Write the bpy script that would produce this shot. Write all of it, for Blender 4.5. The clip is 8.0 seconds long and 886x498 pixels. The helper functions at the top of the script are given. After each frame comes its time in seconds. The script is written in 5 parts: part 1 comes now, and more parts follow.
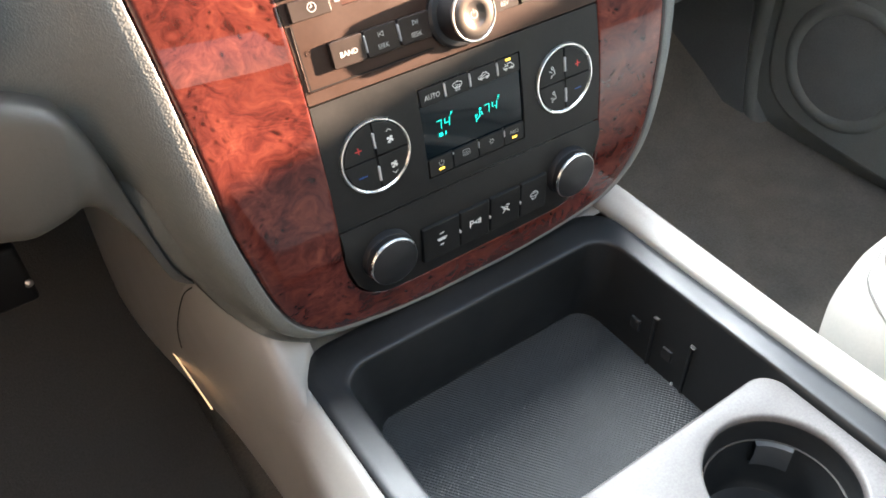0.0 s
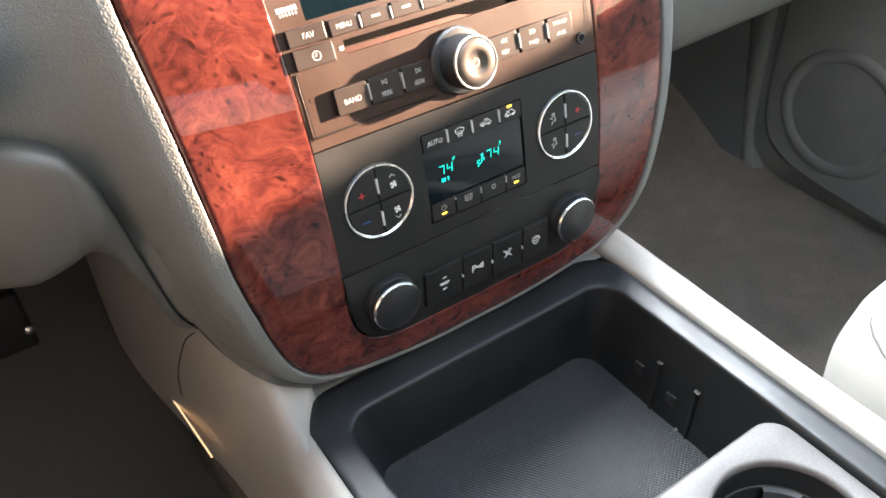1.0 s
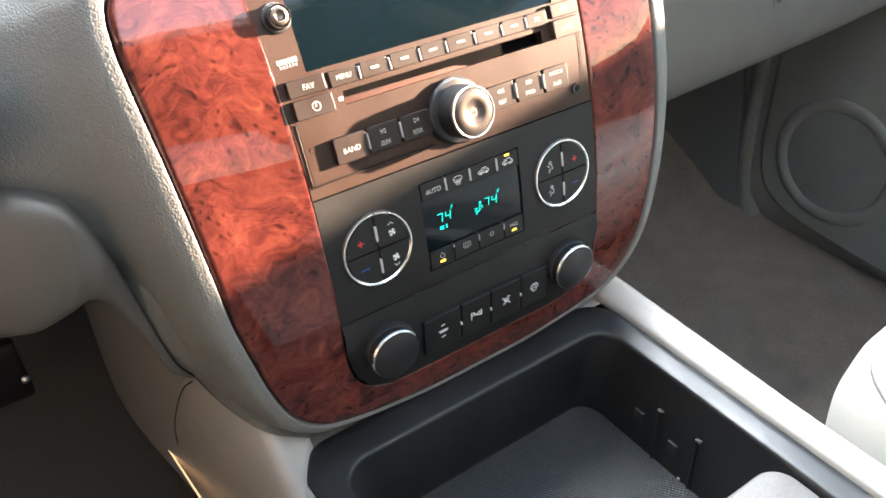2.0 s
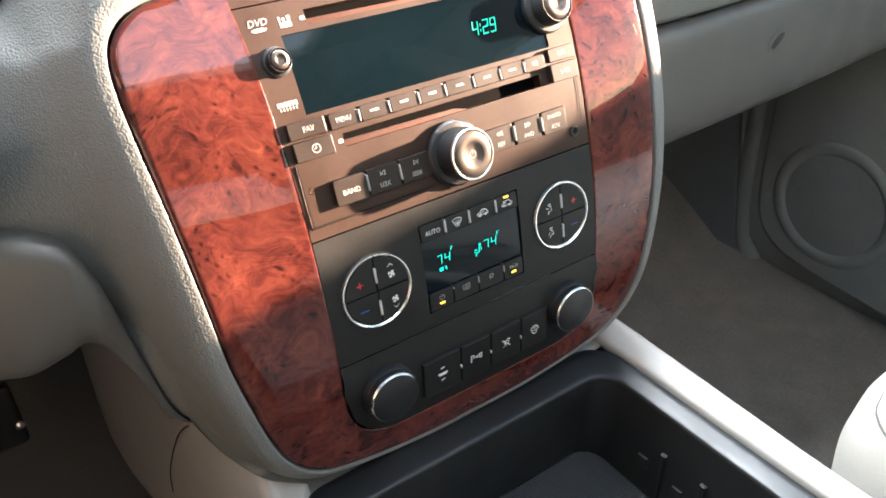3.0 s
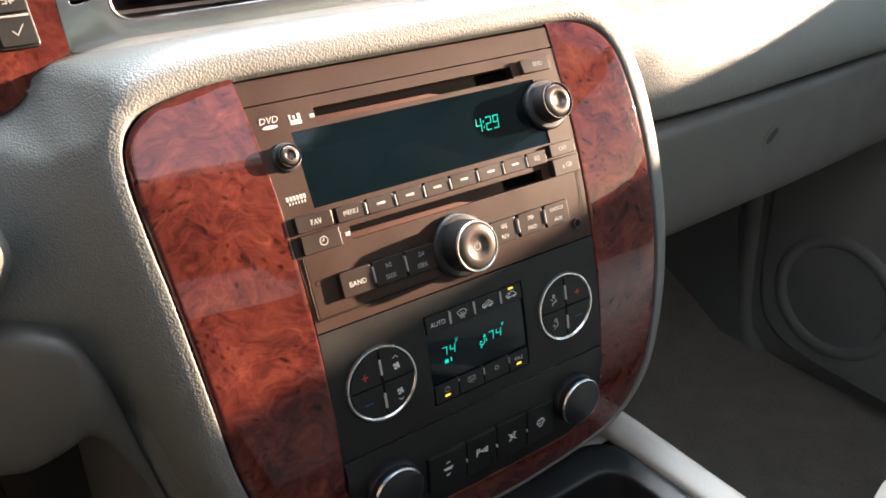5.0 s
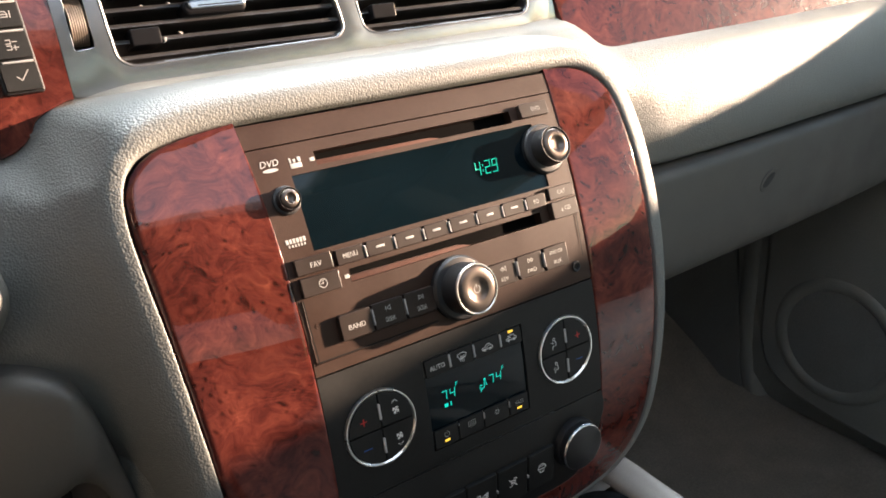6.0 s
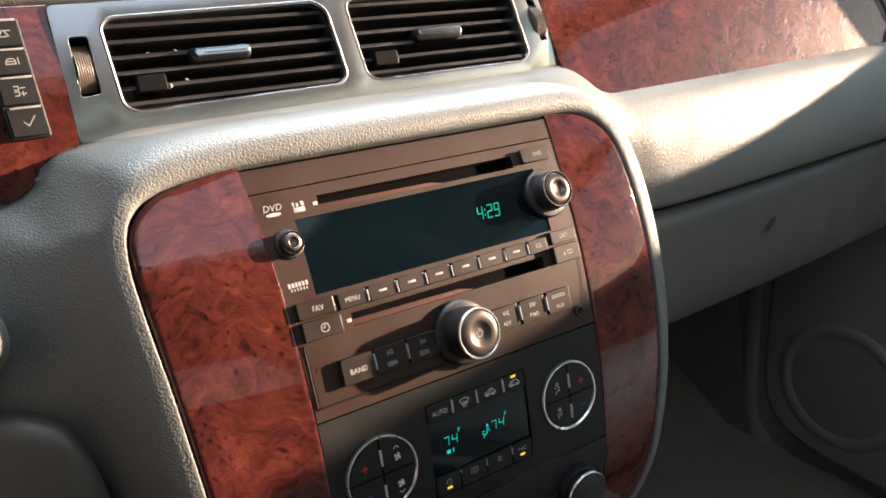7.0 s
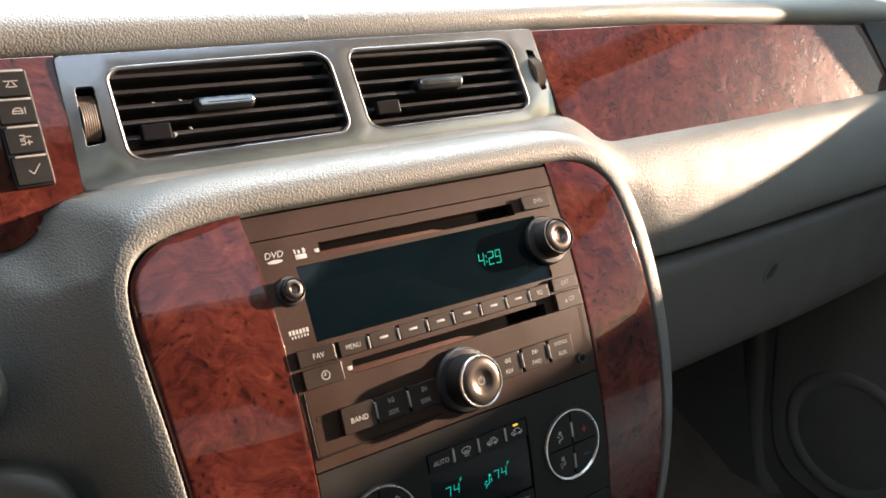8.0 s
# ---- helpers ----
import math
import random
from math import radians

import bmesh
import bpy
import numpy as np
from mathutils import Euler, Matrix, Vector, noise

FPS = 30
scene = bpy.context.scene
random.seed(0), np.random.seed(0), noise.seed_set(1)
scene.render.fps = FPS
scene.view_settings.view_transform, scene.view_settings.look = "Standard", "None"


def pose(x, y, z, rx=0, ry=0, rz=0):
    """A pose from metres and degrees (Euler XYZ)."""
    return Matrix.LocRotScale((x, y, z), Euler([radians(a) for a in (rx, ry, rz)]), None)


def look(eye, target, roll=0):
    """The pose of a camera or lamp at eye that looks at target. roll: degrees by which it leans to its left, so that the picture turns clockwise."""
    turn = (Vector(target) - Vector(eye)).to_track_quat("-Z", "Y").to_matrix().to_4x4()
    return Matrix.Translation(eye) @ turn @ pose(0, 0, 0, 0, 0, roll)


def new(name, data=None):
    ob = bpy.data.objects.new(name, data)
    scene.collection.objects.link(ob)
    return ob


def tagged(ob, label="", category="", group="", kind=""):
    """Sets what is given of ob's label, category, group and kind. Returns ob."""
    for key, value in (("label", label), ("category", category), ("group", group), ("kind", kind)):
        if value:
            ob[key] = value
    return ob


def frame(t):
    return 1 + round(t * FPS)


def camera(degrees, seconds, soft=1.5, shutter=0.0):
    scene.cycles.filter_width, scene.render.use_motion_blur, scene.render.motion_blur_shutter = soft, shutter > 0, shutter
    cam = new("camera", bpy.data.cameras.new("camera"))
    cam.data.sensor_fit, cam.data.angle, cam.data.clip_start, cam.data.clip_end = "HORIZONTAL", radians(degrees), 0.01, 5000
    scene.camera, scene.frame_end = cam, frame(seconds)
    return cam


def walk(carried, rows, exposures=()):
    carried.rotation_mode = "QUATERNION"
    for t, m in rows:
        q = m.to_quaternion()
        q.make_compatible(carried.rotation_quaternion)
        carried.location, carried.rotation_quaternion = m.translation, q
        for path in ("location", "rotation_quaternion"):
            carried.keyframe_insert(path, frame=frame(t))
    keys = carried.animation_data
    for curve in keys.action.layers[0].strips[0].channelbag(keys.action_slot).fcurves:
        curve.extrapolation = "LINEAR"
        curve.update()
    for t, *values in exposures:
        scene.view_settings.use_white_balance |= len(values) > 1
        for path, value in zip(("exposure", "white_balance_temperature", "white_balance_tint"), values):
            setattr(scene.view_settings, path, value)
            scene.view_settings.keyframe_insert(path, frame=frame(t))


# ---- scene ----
# ---- camera ----
cam = camera(58.157, 8.0, soft=1.7)
# seconds, place, then pitch, roll and yaw in degrees
PATH = [
    (0.0, -0.2307, -0.3213, 0.2539, -42.145, 2.021, -34.348),
    (0.5, -0.2308, -0.3206, 0.2534, -40.510, 2.032, -34.504),
    (1.0, -0.2334, -0.3215, 0.2540, -38.818, 2.111, -34.502),
    (1.5, -0.2338, -0.3225, 0.2552, -37.081, 2.162, -34.557),
    (3.0, -0.2339, -0.3230, 0.2522, -32.119, 2.276, -34.721),
    (3.5, -0.2347, -0.3230, 0.2521, -30.571, 2.278, -34.710),
    (4.0, -0.2347, -0.3226, 0.2524, -28.874, 2.315, -34.845),
    (4.5, -0.2362, -0.3233, 0.2532, -27.159, 2.373, -34.757),
    (6.0, -0.2381, -0.3240, 0.2513, -22.166, 2.471, -34.852),
    (6.5, -0.2387, -0.3237, 0.2503, -20.563, 2.466, -34.826),
    (7.0, -0.2387, -0.3235, 0.2507, -18.922, 2.483, -34.780),
    (7.5, -0.2382, -0.3230, 0.2504, -17.167, 2.544, -34.727),
    (8.0, -0.2385, -0.3238, 0.2501, -15.470, 2.597, -34.662),
]
EXPOSURES = [(0.0, 4.10), (1.5, 4.17), (3.0, 3.88), (3.5, 3.82), (4.0, 3.6), (4.5, 3.15), (6.0, 2.62), (6.5, 2.56), (7.0, 2.28), (7.5, 2.15), (8.0, 2.04)]
walk(cam, [(t, pose(x, y, z, 90 + p, r, w)) for t, x, y, z, p, r, w in PATH], EXPOSURES)

# ---- daylight: a low afternoon sun from the passenger side ----
SUN = Vector((0.948, -0.283, 0.144))
world = bpy.data.worlds.new("sky")
scene.world = world
world.use_nodes = True
wn = world.node_tree.nodes
sky = wn.new("ShaderNodeTexSky")
sky.sky_type = "NISHITA"
sky.sun_disc = False
sky.sun_elevation = math.asin(SUN.z)
sky.sun_rotation = math.atan2(SUN.x, SUN.y)
sky.air_density = 1.0
sky.dust_density = 0.15
wn["Background"].inputs["Strength"].default_value = 0.055
world.node_tree.links.new(sky.outputs["Color"], wn["Background"].inputs["Color"])
lamp = bpy.data.lights.new("sun", "SUN")
lamp.energy = 5.0
lamp.angle = radians(1.2)
lamp.color = (1.0, 0.715, 0.52)
new("sun", lamp).matrix_world = look(SUN * 20, (0, 0, 0))
# the sky's light through the open sunroof
roof_light = bpy.data.lights.new("sunroof_sky", "AREA")
roof_light.shape = "RECTANGLE"
roof_light.size, roof_light.size_y = 0.66, 0.52
roof_light.energy = 0.33
roof_light.color = (0.84, 0.92, 1.06)
new("sunroof_sky", roof_light).matrix_world = Matrix.Translation((0.03, -0.54, 0.735))
# an area lamp stands in for the sky through the windscreen, between dash and roof edge
front_light = bpy.data.lights.new("windscreen_fill", "AREA")
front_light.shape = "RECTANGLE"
# narrowed and shifted to the passenger side to darken the driver's side
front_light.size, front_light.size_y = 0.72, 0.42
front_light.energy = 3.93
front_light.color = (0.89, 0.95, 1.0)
new("windscreen_fill", front_light).matrix_world = look((0.19, 0.315, 0.450), (0.19, -0.155, -0.390))

# ---- materials ----


def material(name, colour, rough=0.5, metal=0.0, coat=0.0, vary=0.15, scale=30.0, bump=0.0, bump_scale=400.0, cells=False, emit=0.0, rough_vary=0.1, spec=0.5):
    """A painted or moulded surface: two scales of tone variation, a grain relief, uneven gloss."""
    m = bpy.data.materials.new(name)
    m.use_nodes = True
    nt = m.node_tree
    n, l = nt.nodes, nt.links
    p = n["Principled BSDF"]
    tc = n.new("ShaderNodeTexCoord")
    a = n.new("ShaderNodeTexNoise")
    a.inputs["Scale"].default_value = scale
    a.inputs["Detail"].default_value = 6
    b = n.new("ShaderNodeTexNoise")
    b.inputs["Scale"].default_value = scale * 14
    b.inputs["Detail"].default_value = 3
    l.new(tc.outputs["Object"], a.inputs["Vector"])
    l.new(tc.outputs["Object"], b.inputs["Vector"])
    s = n.new("ShaderNodeMath")
    s.operation = "ADD"
    l.new(a.outputs["Fac"], s.inputs[0])
    l.new(b.outputs["Fac"], s.inputs[1])
    r = n.new("ShaderNodeMapRange")
    r.inputs["From Min"].default_value = 0.6
    r.inputs["From Max"].default_value = 1.4
    r.inputs["To Min"].default_value = 1 - vary
    r.inputs["To Max"].default_value = 1 + vary
    l.new(s.outputs[0], r.inputs["Value"])
    mx = n.new("ShaderNodeVectorMath")
    mx.operation = "SCALE"
    mx.inputs[0].default_value = colour
    l.new(r.outputs["Result"], mx.inputs["Scale"])
    l.new(mx.outputs["Vector"], p.inputs["Base Color"])
    rr = n.new("ShaderNodeMapRange")
    rr.inputs["From Min"].default_value = 0.3
    rr.inputs["From Max"].default_value = 0.7
    rr.inputs["To Min"].default_value = max(0.02, rough - rough_vary)
    rr.inputs["To Max"].default_value = min(1.0, rough + rough_vary)
    l.new(a.outputs["Fac"], rr.inputs["Value"])
    l.new(rr.outputs["Result"], p.inputs["Roughness"])
    p.inputs["Metallic"].default_value = metal
    p.inputs["Specular IOR Level"].default_value = spec
    p.inputs["Coat Weight"].default_value = coat
    p.inputs["Coat Roughness"].default_value = 0.03
    if emit:
        p.inputs["Emission Color"].default_value = (*colour, 1)
        p.inputs["Emission Strength"].default_value = emit
    if bump:
        bp = n.new("ShaderNodeBump")
        bp.inputs["Strength"].default_value = bump
        bp.inputs["Distance"].default_value = 0.001
        if cells:
            # pebbles: rounded cells parted by creases, jittered by a fine noise
            g = n.new("ShaderNodeTexVoronoi")
            g.feature = "SMOOTH_F1"
            g.inputs["Scale"].default_value = bump_scale
            g.inputs["Smoothness"].default_value = 0.35
            l.new(tc.outputs["Object"], g.inputs["Vector"])
            l.new(g.outputs["Distance"], bp.inputs["Height"])
            bp.invert = True
        else:
            g = n.new("ShaderNodeTexNoise")
            g.inputs["Scale"].default_value = bump_scale
            g.inputs["Detail"].default_value = 4
            l.new(tc.outputs["Object"], g.inputs["Vector"])
            l.new(g.outputs["Fac"], bp.inputs["Height"])
        l.new(bp.outputs["Normal"], p.inputs["Normal"])
    return m


def burl(name):
    """Red burl veneer under thick clear lacquer: swirling figure, fine streaks, clusters of dark eyes."""
    m = bpy.data.materials.new(name)
    m.use_nodes = True
    nt = m.node_tree
    n, l = nt.nodes, nt.links
    p = n["Principled BSDF"]
    tc = n.new("ShaderNodeTexCoord")

    def grain(at, scale, detail=3, rough=0.5, twist=0.0):
        t = n.new("ShaderNodeTexNoise")
        t.inputs["Scale"].default_value = scale
        t.inputs["Detail"].default_value = detail
        t.inputs["Roughness"].default_value = rough
        t.inputs["Distortion"].default_value = twist
        l.new(at, t.inputs["Vector"])
        return t

    def shifted(at, by, reach):
        v = n.new("ShaderNodeVectorMath")
        v.operation = "MULTIPLY_ADD"
        v.inputs[1].default_value = (reach, reach, reach)
        l.new(by, v.inputs[0])
        l.new(at, v.inputs[2])
        return v.outputs["Vector"]

    def spread(value, a, b, c, d):
        r = n.new("ShaderNodeMapRange")
        for key, x in (("From Min", a), ("From Max", b), ("To Min", c), ("To Max", d)):
            r.inputs[key].default_value = x
        l.new(value, r.inputs["Value"])
        return r.outputs["Result"]

    def sums(op, a, b):
        k = n.new("ShaderNodeMath")
        k.operation = op
        l.new(a, k.inputs[0])
        if type(b) in (int, float):
            k.inputs[1].default_value = b
        else:
            l.new(b, k.inputs[1])
        return k.outputs[0]

    at = tc.outputs["Object"]
    flow = shifted(at, grain(at, 20, 3, 0.55).outputs["Color"], 0.060)
    curl = shifted(flow, grain(flow, 75, 2).outputs["Color"], 0.010)
    figure = grain(curl, 58, 9, 0.66, 0.7).outputs["Fac"]
    stretch = n.new("ShaderNodeMapping")
    stretch.inputs["Scale"].default_value = (60, 150, 300)
    l.new(flow, stretch.inputs["Vector"])
    streak = grain(stretch.outputs["Vector"], 1.0, 5, 0.6).outputs["Fac"]
    tone = sums("ADD", sums("MULTIPLY", figure, 0.66), sums("MULTIPLY", streak, 0.36))
    ramp = n.new("ShaderNodeValToRGB")
    e = ramp.color_ramp.elements
    e[0].position, e[0].color = 0.30, (0.0185, 0.0055, 0.0053, 1)
    e[1].position, e[1].color = 0.74, (0.2374, 0.0689, 0.0414, 1)
    for pos, c in ((0.41, (0.0538, 0.0126, 0.0107, 1)), (0.51, (0.0974, 0.0223, 0.0172, 1)), (0.62, (0.1422, 0.0352, 0.0245, 1))):
        k = e.new(pos)
        k.color = c
    l.new(tone, ramp.inputs["Fac"])
    eyes = n.new("ShaderNodeTexVoronoi")
    eyes.inputs["Scale"].default_value = 150
    l.new(flow, eyes.inputs["Vector"])
    dots = spread(eyes.outputs["Distance"], 0.08, 0.34, 0.30, 1.0)
    knots = spread(grain(at, 34, 2).outputs["Fac"], 0.46, 0.58, 0.0, 1.0)
    mixed = n.new("ShaderNodeMix")
    mixed.inputs["A"].default_value = 1.0
    l.new(knots, mixed.inputs["Factor"])
    l.new(dots, mixed.inputs["B"])
    big = spread(grain(at, 9, 2).outputs["Fac"], 0.35, 0.65, 0.62, 1.0)
    sc = n.new("ShaderNodeVectorMath")
    sc.operation = "SCALE"
    l.new(ramp.outputs["Color"], sc.inputs[0])
    l.new(sums("MULTIPLY", mixed.outputs["Result"], big), sc.inputs["Scale"])
    l.new(sc.outputs["Vector"], p.inputs["Base Color"])
    # curled fibres glint golden where they face the sun
    p.inputs["Roughness"].default_value = 0.27
    p.inputs["Specular IOR Level"].default_value = 0.006
    p.inputs["Specular Tint"].default_value = (1.0, 0.42, 0.10, 1)
    fibre = n.new("ShaderNodeBump")
    fibre.inputs["Strength"].default_value = 0.25
    fibre.inputs["Distance"].default_value = 0.001
    l.new(grain(curl, 190, 4, 0.6, 0.5).outputs["Fac"], fibre.inputs["Height"])
    l.new(fibre.outputs["Normal"], p.inputs["Normal"])
    p.inputs["Coat Weight"].default_value = 0.9
    p.inputs["Coat Roughness"].default_value = 0.02
    p.inputs["Coat IOR"].default_value = 1.55
    # the lacquer is not quite flat
    wave = n.new("ShaderNodeBump")
    wave.inputs["Strength"].default_value = 0.012
    wave.inputs["Distance"].default_value = 0.001
    l.new(grain(at, 130, 2).outputs["Fac"], wave.inputs["Height"])
    l.new(wave.outputs["Normal"], p.inputs["Coat Normal"])
    return m


def ribbed(name, colour):
    """Rubber mat with fine raised ribs in both directions."""
    m = material(name, colour, rough=0.42, vary=0.2, scale=12)
    nt = m.node_tree
    n, l = nt.nodes, nt.links
    tc = n.new("ShaderNodeTexCoord")
    hs = []
    turn = n.new("ShaderNodeMapping")
    turn.inputs["Rotation"].default_value = (0, 0, radians(-35))
    l.new(tc.outputs["Object"], turn.inputs["Vector"])
    for way, pitch in (("X", 3000), ("Y", 2700)):
        w = n.new("ShaderNodeTexWave")
        w.bands_direction = way
        w.inputs["Scale"].default_value = pitch / 20 / 1.0
        w.inputs["Distortion"].default_value = 0.0
        l.new(turn.outputs["Vector"], w.inputs["Vector"])
        hs.append(w)
    k = n.new("ShaderNodeMath")
    k.operation = "MULTIPLY_ADD"
    k.inputs[1].default_value = 0.6
    l.new(hs[1].outputs["Fac"], k.inputs[0])
    l.new(hs[0].outputs["Fac"], k.inputs[2])
    bp = n.new("ShaderNodeBump")
    bp.inputs["Strength"].default_value = 0.6
    bp.inputs["Distance"].default_value = 0.0006
    l.new(k.outputs[0], bp.inputs["Height"])
    l.new(bp.outputs["Normal"], n["Principled BSDF"].inputs["Normal"])
    return m


BURL = burl("burl_veneer")
PAD = material("grained_pad", (0.150, 0.156, 0.147), 0.50, vary=0.08, bump=0.34, bump_scale=860, cells=True)
PAD_DARK = material("grained_lower_trim", (0.320, 0.300, 0.272), 0.33, vary=0.04, rough_vary=0.04)
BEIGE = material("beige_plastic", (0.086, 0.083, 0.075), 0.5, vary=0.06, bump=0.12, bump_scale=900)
RAIL = material("cream_rail", (0.40, 0.380, 0.345), 0.42, vary=0.05, bump=0.15, bump_scale=1100, cells=True)
LEATHER = material("cream_leather", (0.43, 0.415, 0.38), 0.5, vary=0.05, bump=0.05, bump_scale=600, cells=True)
THREAD = material("seam_thread", (0.16, 0.152, 0.138), 0.8, vary=0.3, scale=200)
BLACK = material("black_plastic", (0.014, 0.014, 0.015), 0.42, vary=0.2, bump=0.15, bump_scale=1500)
FACE = material("radio_face", (0.036, 0.0190, 0.0130), 0.5, spec=0.2, vary=0.15, bump=0.12, bump_scale=1800)
BUTTON = material("button_plastic", (0.025, 0.0172, 0.0140), 0.46, spec=0.24, vary=0.15, bump=0.08, bump_scale=1800)
HVAC = material("climate_face", (0.0135, 0.0136, 0.0132), 0.5, spec=0.25, vary=0.2, bump=0.12, bump_scale=1800)
SLOT_LIP = material("slot_felt", (0.095, 0.040, 0.028), 0.9, vary=0.2)
GAP = material("dark_gap", (0.014, 0.014, 0.014), 0.8, spec=0.08)
# near-black colour standing in for the shade of a deeper slot
SLOT = material("slot_shade", (0.0035, 0.0033, 0.0033), 0.9, spec=0.03)
SCREEN = material("display_glass", (0.0022, 0.0062, 0.0090), 0.07, coat=0.06, vary=0.3, scale=20, rough_vary=0.03, spec=0.22)
CHROME = material("chrome", (0.85, 0.85, 0.84), 0.26, metal=1.0, vary=0.05)
SATIN = material("satin_silver", (0.40, 0.418, 0.44), 0.24, metal=1.0, rough_vary=0.015, vary=0.03, scale=60, bump=0.05, bump_scale=2500)
RIM = material("satin_rim", (0.20, 0.205, 0.215), 0.42, metal=1.0, vary=0.04)
STEEL = material("brushed_cap", (0.145, 0.118, 0.102), 0.34, metal=0.9, vary=0.08)
MARK = material("white_marking", (0.42, 0.42, 0.41), 0.6, vary=0.03, spec=0.2)
# same white ink made lighter, to offset the shade on the climate panel
MARK_LIFTED = material("lifted_marking", (0.72, 0.72, 0.71), 0.6, vary=0.03, spec=0.2)
MARK_DIM = material("grey_marking", (0.32, 0.315, 0.31), 0.6, vary=0.03, spec=0.2)
CRUMB = material("white_crumb", (0.80, 0.79, 0.76), 0.7, vary=0.05)
RED = material("red_marking", (0.55, 0.03, 0.03), 0.5)
BLUE = material("blue_marking", (0.02, 0.08, 0.30), 0.5)
TEAL = material("teal_digits", (0.0, 0.55, 0.42), 0.5, vary=0.0, emit=0.16)
TEAL_DIM = material("teal_digits_dim", (0.0, 0.50, 0.30), 0.5, vary=0.0, emit=0.13)
AMBER = material("amber_lamp", (1.0, 0.58, 0.06), 0.4, vary=0.0, emit=0.18)
# emission that stands in for a bright sliver on the console side
GLOW = material("warm_sliver", (1.0, 0.66, 0.36), 0.4, vary=0.0, emit=0.075)
TAB = material("tab_black", (0.005, 0.005, 0.006), 0.45, spec=0.08)
TAB_STRIP = material("tab_strip", (0.45, 0.48, 0.50), 0.2, metal=1.0, vary=0.05)
VENT = material("vent_black", (0.030, 0.029, 0.031), 0.36, vary=0.2, spec=0.5)
CUP = material("grey_console_plastic", (0.120, 0.112, 0.107), 0.48, vary=0.30, scale=45, bump=0.15, bump_scale=1200)
TRAY = material("black_tray", (0.012, 0.0132, 0.0140), 0.42, spec=0.62, vary=0.25, scale=25, bump=0.10, bump_scale=1300)
FINGER = material("finger_plastic", (0.085, 0.088, 0.090), 0.5, vary=0.08)
BOSS = material("boss_plastic", (0.020, 0.021, 0.022), 0.5, vary=0.2)
MAT = ribbed("ribbed_rubber", (0.032, 0.034, 0.035))
CARPET = material("carpet", (0.205, 0.182, 0.155), 0.95, vary=0.25, scale=25, bump=1.0, bump_scale=700)
# door seal rubber, also used for the added footwell and side sheets
DARK_MATTE = material("dark_matte", (0.058, 0.055, 0.050), 0.75, vary=0.25, bump=0.6, bump_scale=500)
DARK_TRIM = material("dark_trim", (0.18, 0.183, 0.176), 0.6, vary=0.15, bump=0.3, bump_scale=700, cells=True)
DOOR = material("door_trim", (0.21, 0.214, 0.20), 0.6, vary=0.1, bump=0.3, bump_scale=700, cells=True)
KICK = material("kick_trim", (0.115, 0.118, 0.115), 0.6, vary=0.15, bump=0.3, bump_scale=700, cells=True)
CLOTH = material("roof_lining", (0.50, 0.47, 0.41), 0.9, vary=0.05, bump=0.3, bump_scale=800)
CLEAR_GREY = 0.40
TINT = bpy.data.materials.new("privacy_glass")
TINT.use_nodes = True
TINT.node_tree.nodes["Principled BSDF"].inputs["Base Color"].default_value = (CLEAR_GREY, CLEAR_GREY, CLEAR_GREY, 1)
TINT.node_tree.nodes["Principled BSDF"].inputs["Transmission Weight"].default_value = 1.0
TINT.node_tree.nodes["Principled BSDF"].inputs["Roughness"].default_value = 0.0
TINT.node_tree.nodes["Principled BSDF"].inputs["IOR"].default_value = 1.0
ASPHALT = material("asphalt", (0.06, 0.06, 0.06), 0.9, vary=0.3, scale=2)

# ---- shape helpers ----
TAU, BEND = radians(8.873), 2.3634  # the stack's face leans back and curves further back towards its top


def surf(u, v, h=0.0):
    """A place on the curved face of the centre stack: u to the right, v up along it, h out of it."""
    a = TAU + BEND * v
    return Vector((u, (math.cos(TAU) - math.cos(a)) / BEND - h * math.cos(a), (math.sin(a) - math.sin(TAU)) / BEND + h * math.sin(a)))


SLOPE = math.hypot(1, 0.31)


def dash(x, w, h=0.0):
    """A place on the upper dash face: x to the right, w up along it, h out of it."""
    return Vector((x, 0.118 + 0.31 * w / SLOPE - h / SLOPE, 0.178 + w / SLOPE + 0.31 * h / SLOPE))


def flat(x, y, z=0.0):
    return Vector((x, y, z))


def mesh_of(verts, faces):
    bm = bmesh.new()
    vs = [bm.verts.new(v) for v in verts]
    for f in faces:
        try:
            bm.faces.new([vs[i] for i in f])
        except ValueError:
            pass
    return bm


def join(*many):
    out = bmesh.new()
    for b in many:
        vs = {v: out.verts.new(v.co) for v in b.verts}
        for f in b.faces:
            out.faces.new([vs[v] for v in f.verts])
        b.free()
    return out


def part(name, bm, mat, parent=None, label="", to=None, smooth=True, sharp=35):
    """Links a bmesh as one mesh object, under a thing or a part; to: the surface that its coordinates lie on."""
    if to:
        for v in bm.verts:
            v.co = to(*v.co)
    bmesh.ops.recalc_face_normals(bm, faces=bm.faces)
    me = bpy.data.meshes.new(name)
    if smooth:
        for f in bm.faces:
            f.smooth = len(f.verts) <= 4
        for e in bm.edges:
            if len(e.link_faces) == 2 and e.calc_face_angle(0) > radians(sharp):
                e.smooth = False
    bm.to_mesh(me)
    bm.free()
    me.materials.append(mat)
    ob = new(name, me)
    if parent:
        ob.parent = parent
    if label:
        ob["label"] = label
    return ob


def thing(name, label, category, group="", kind=""):
    return tagged(new(name), label, category, group, kind)


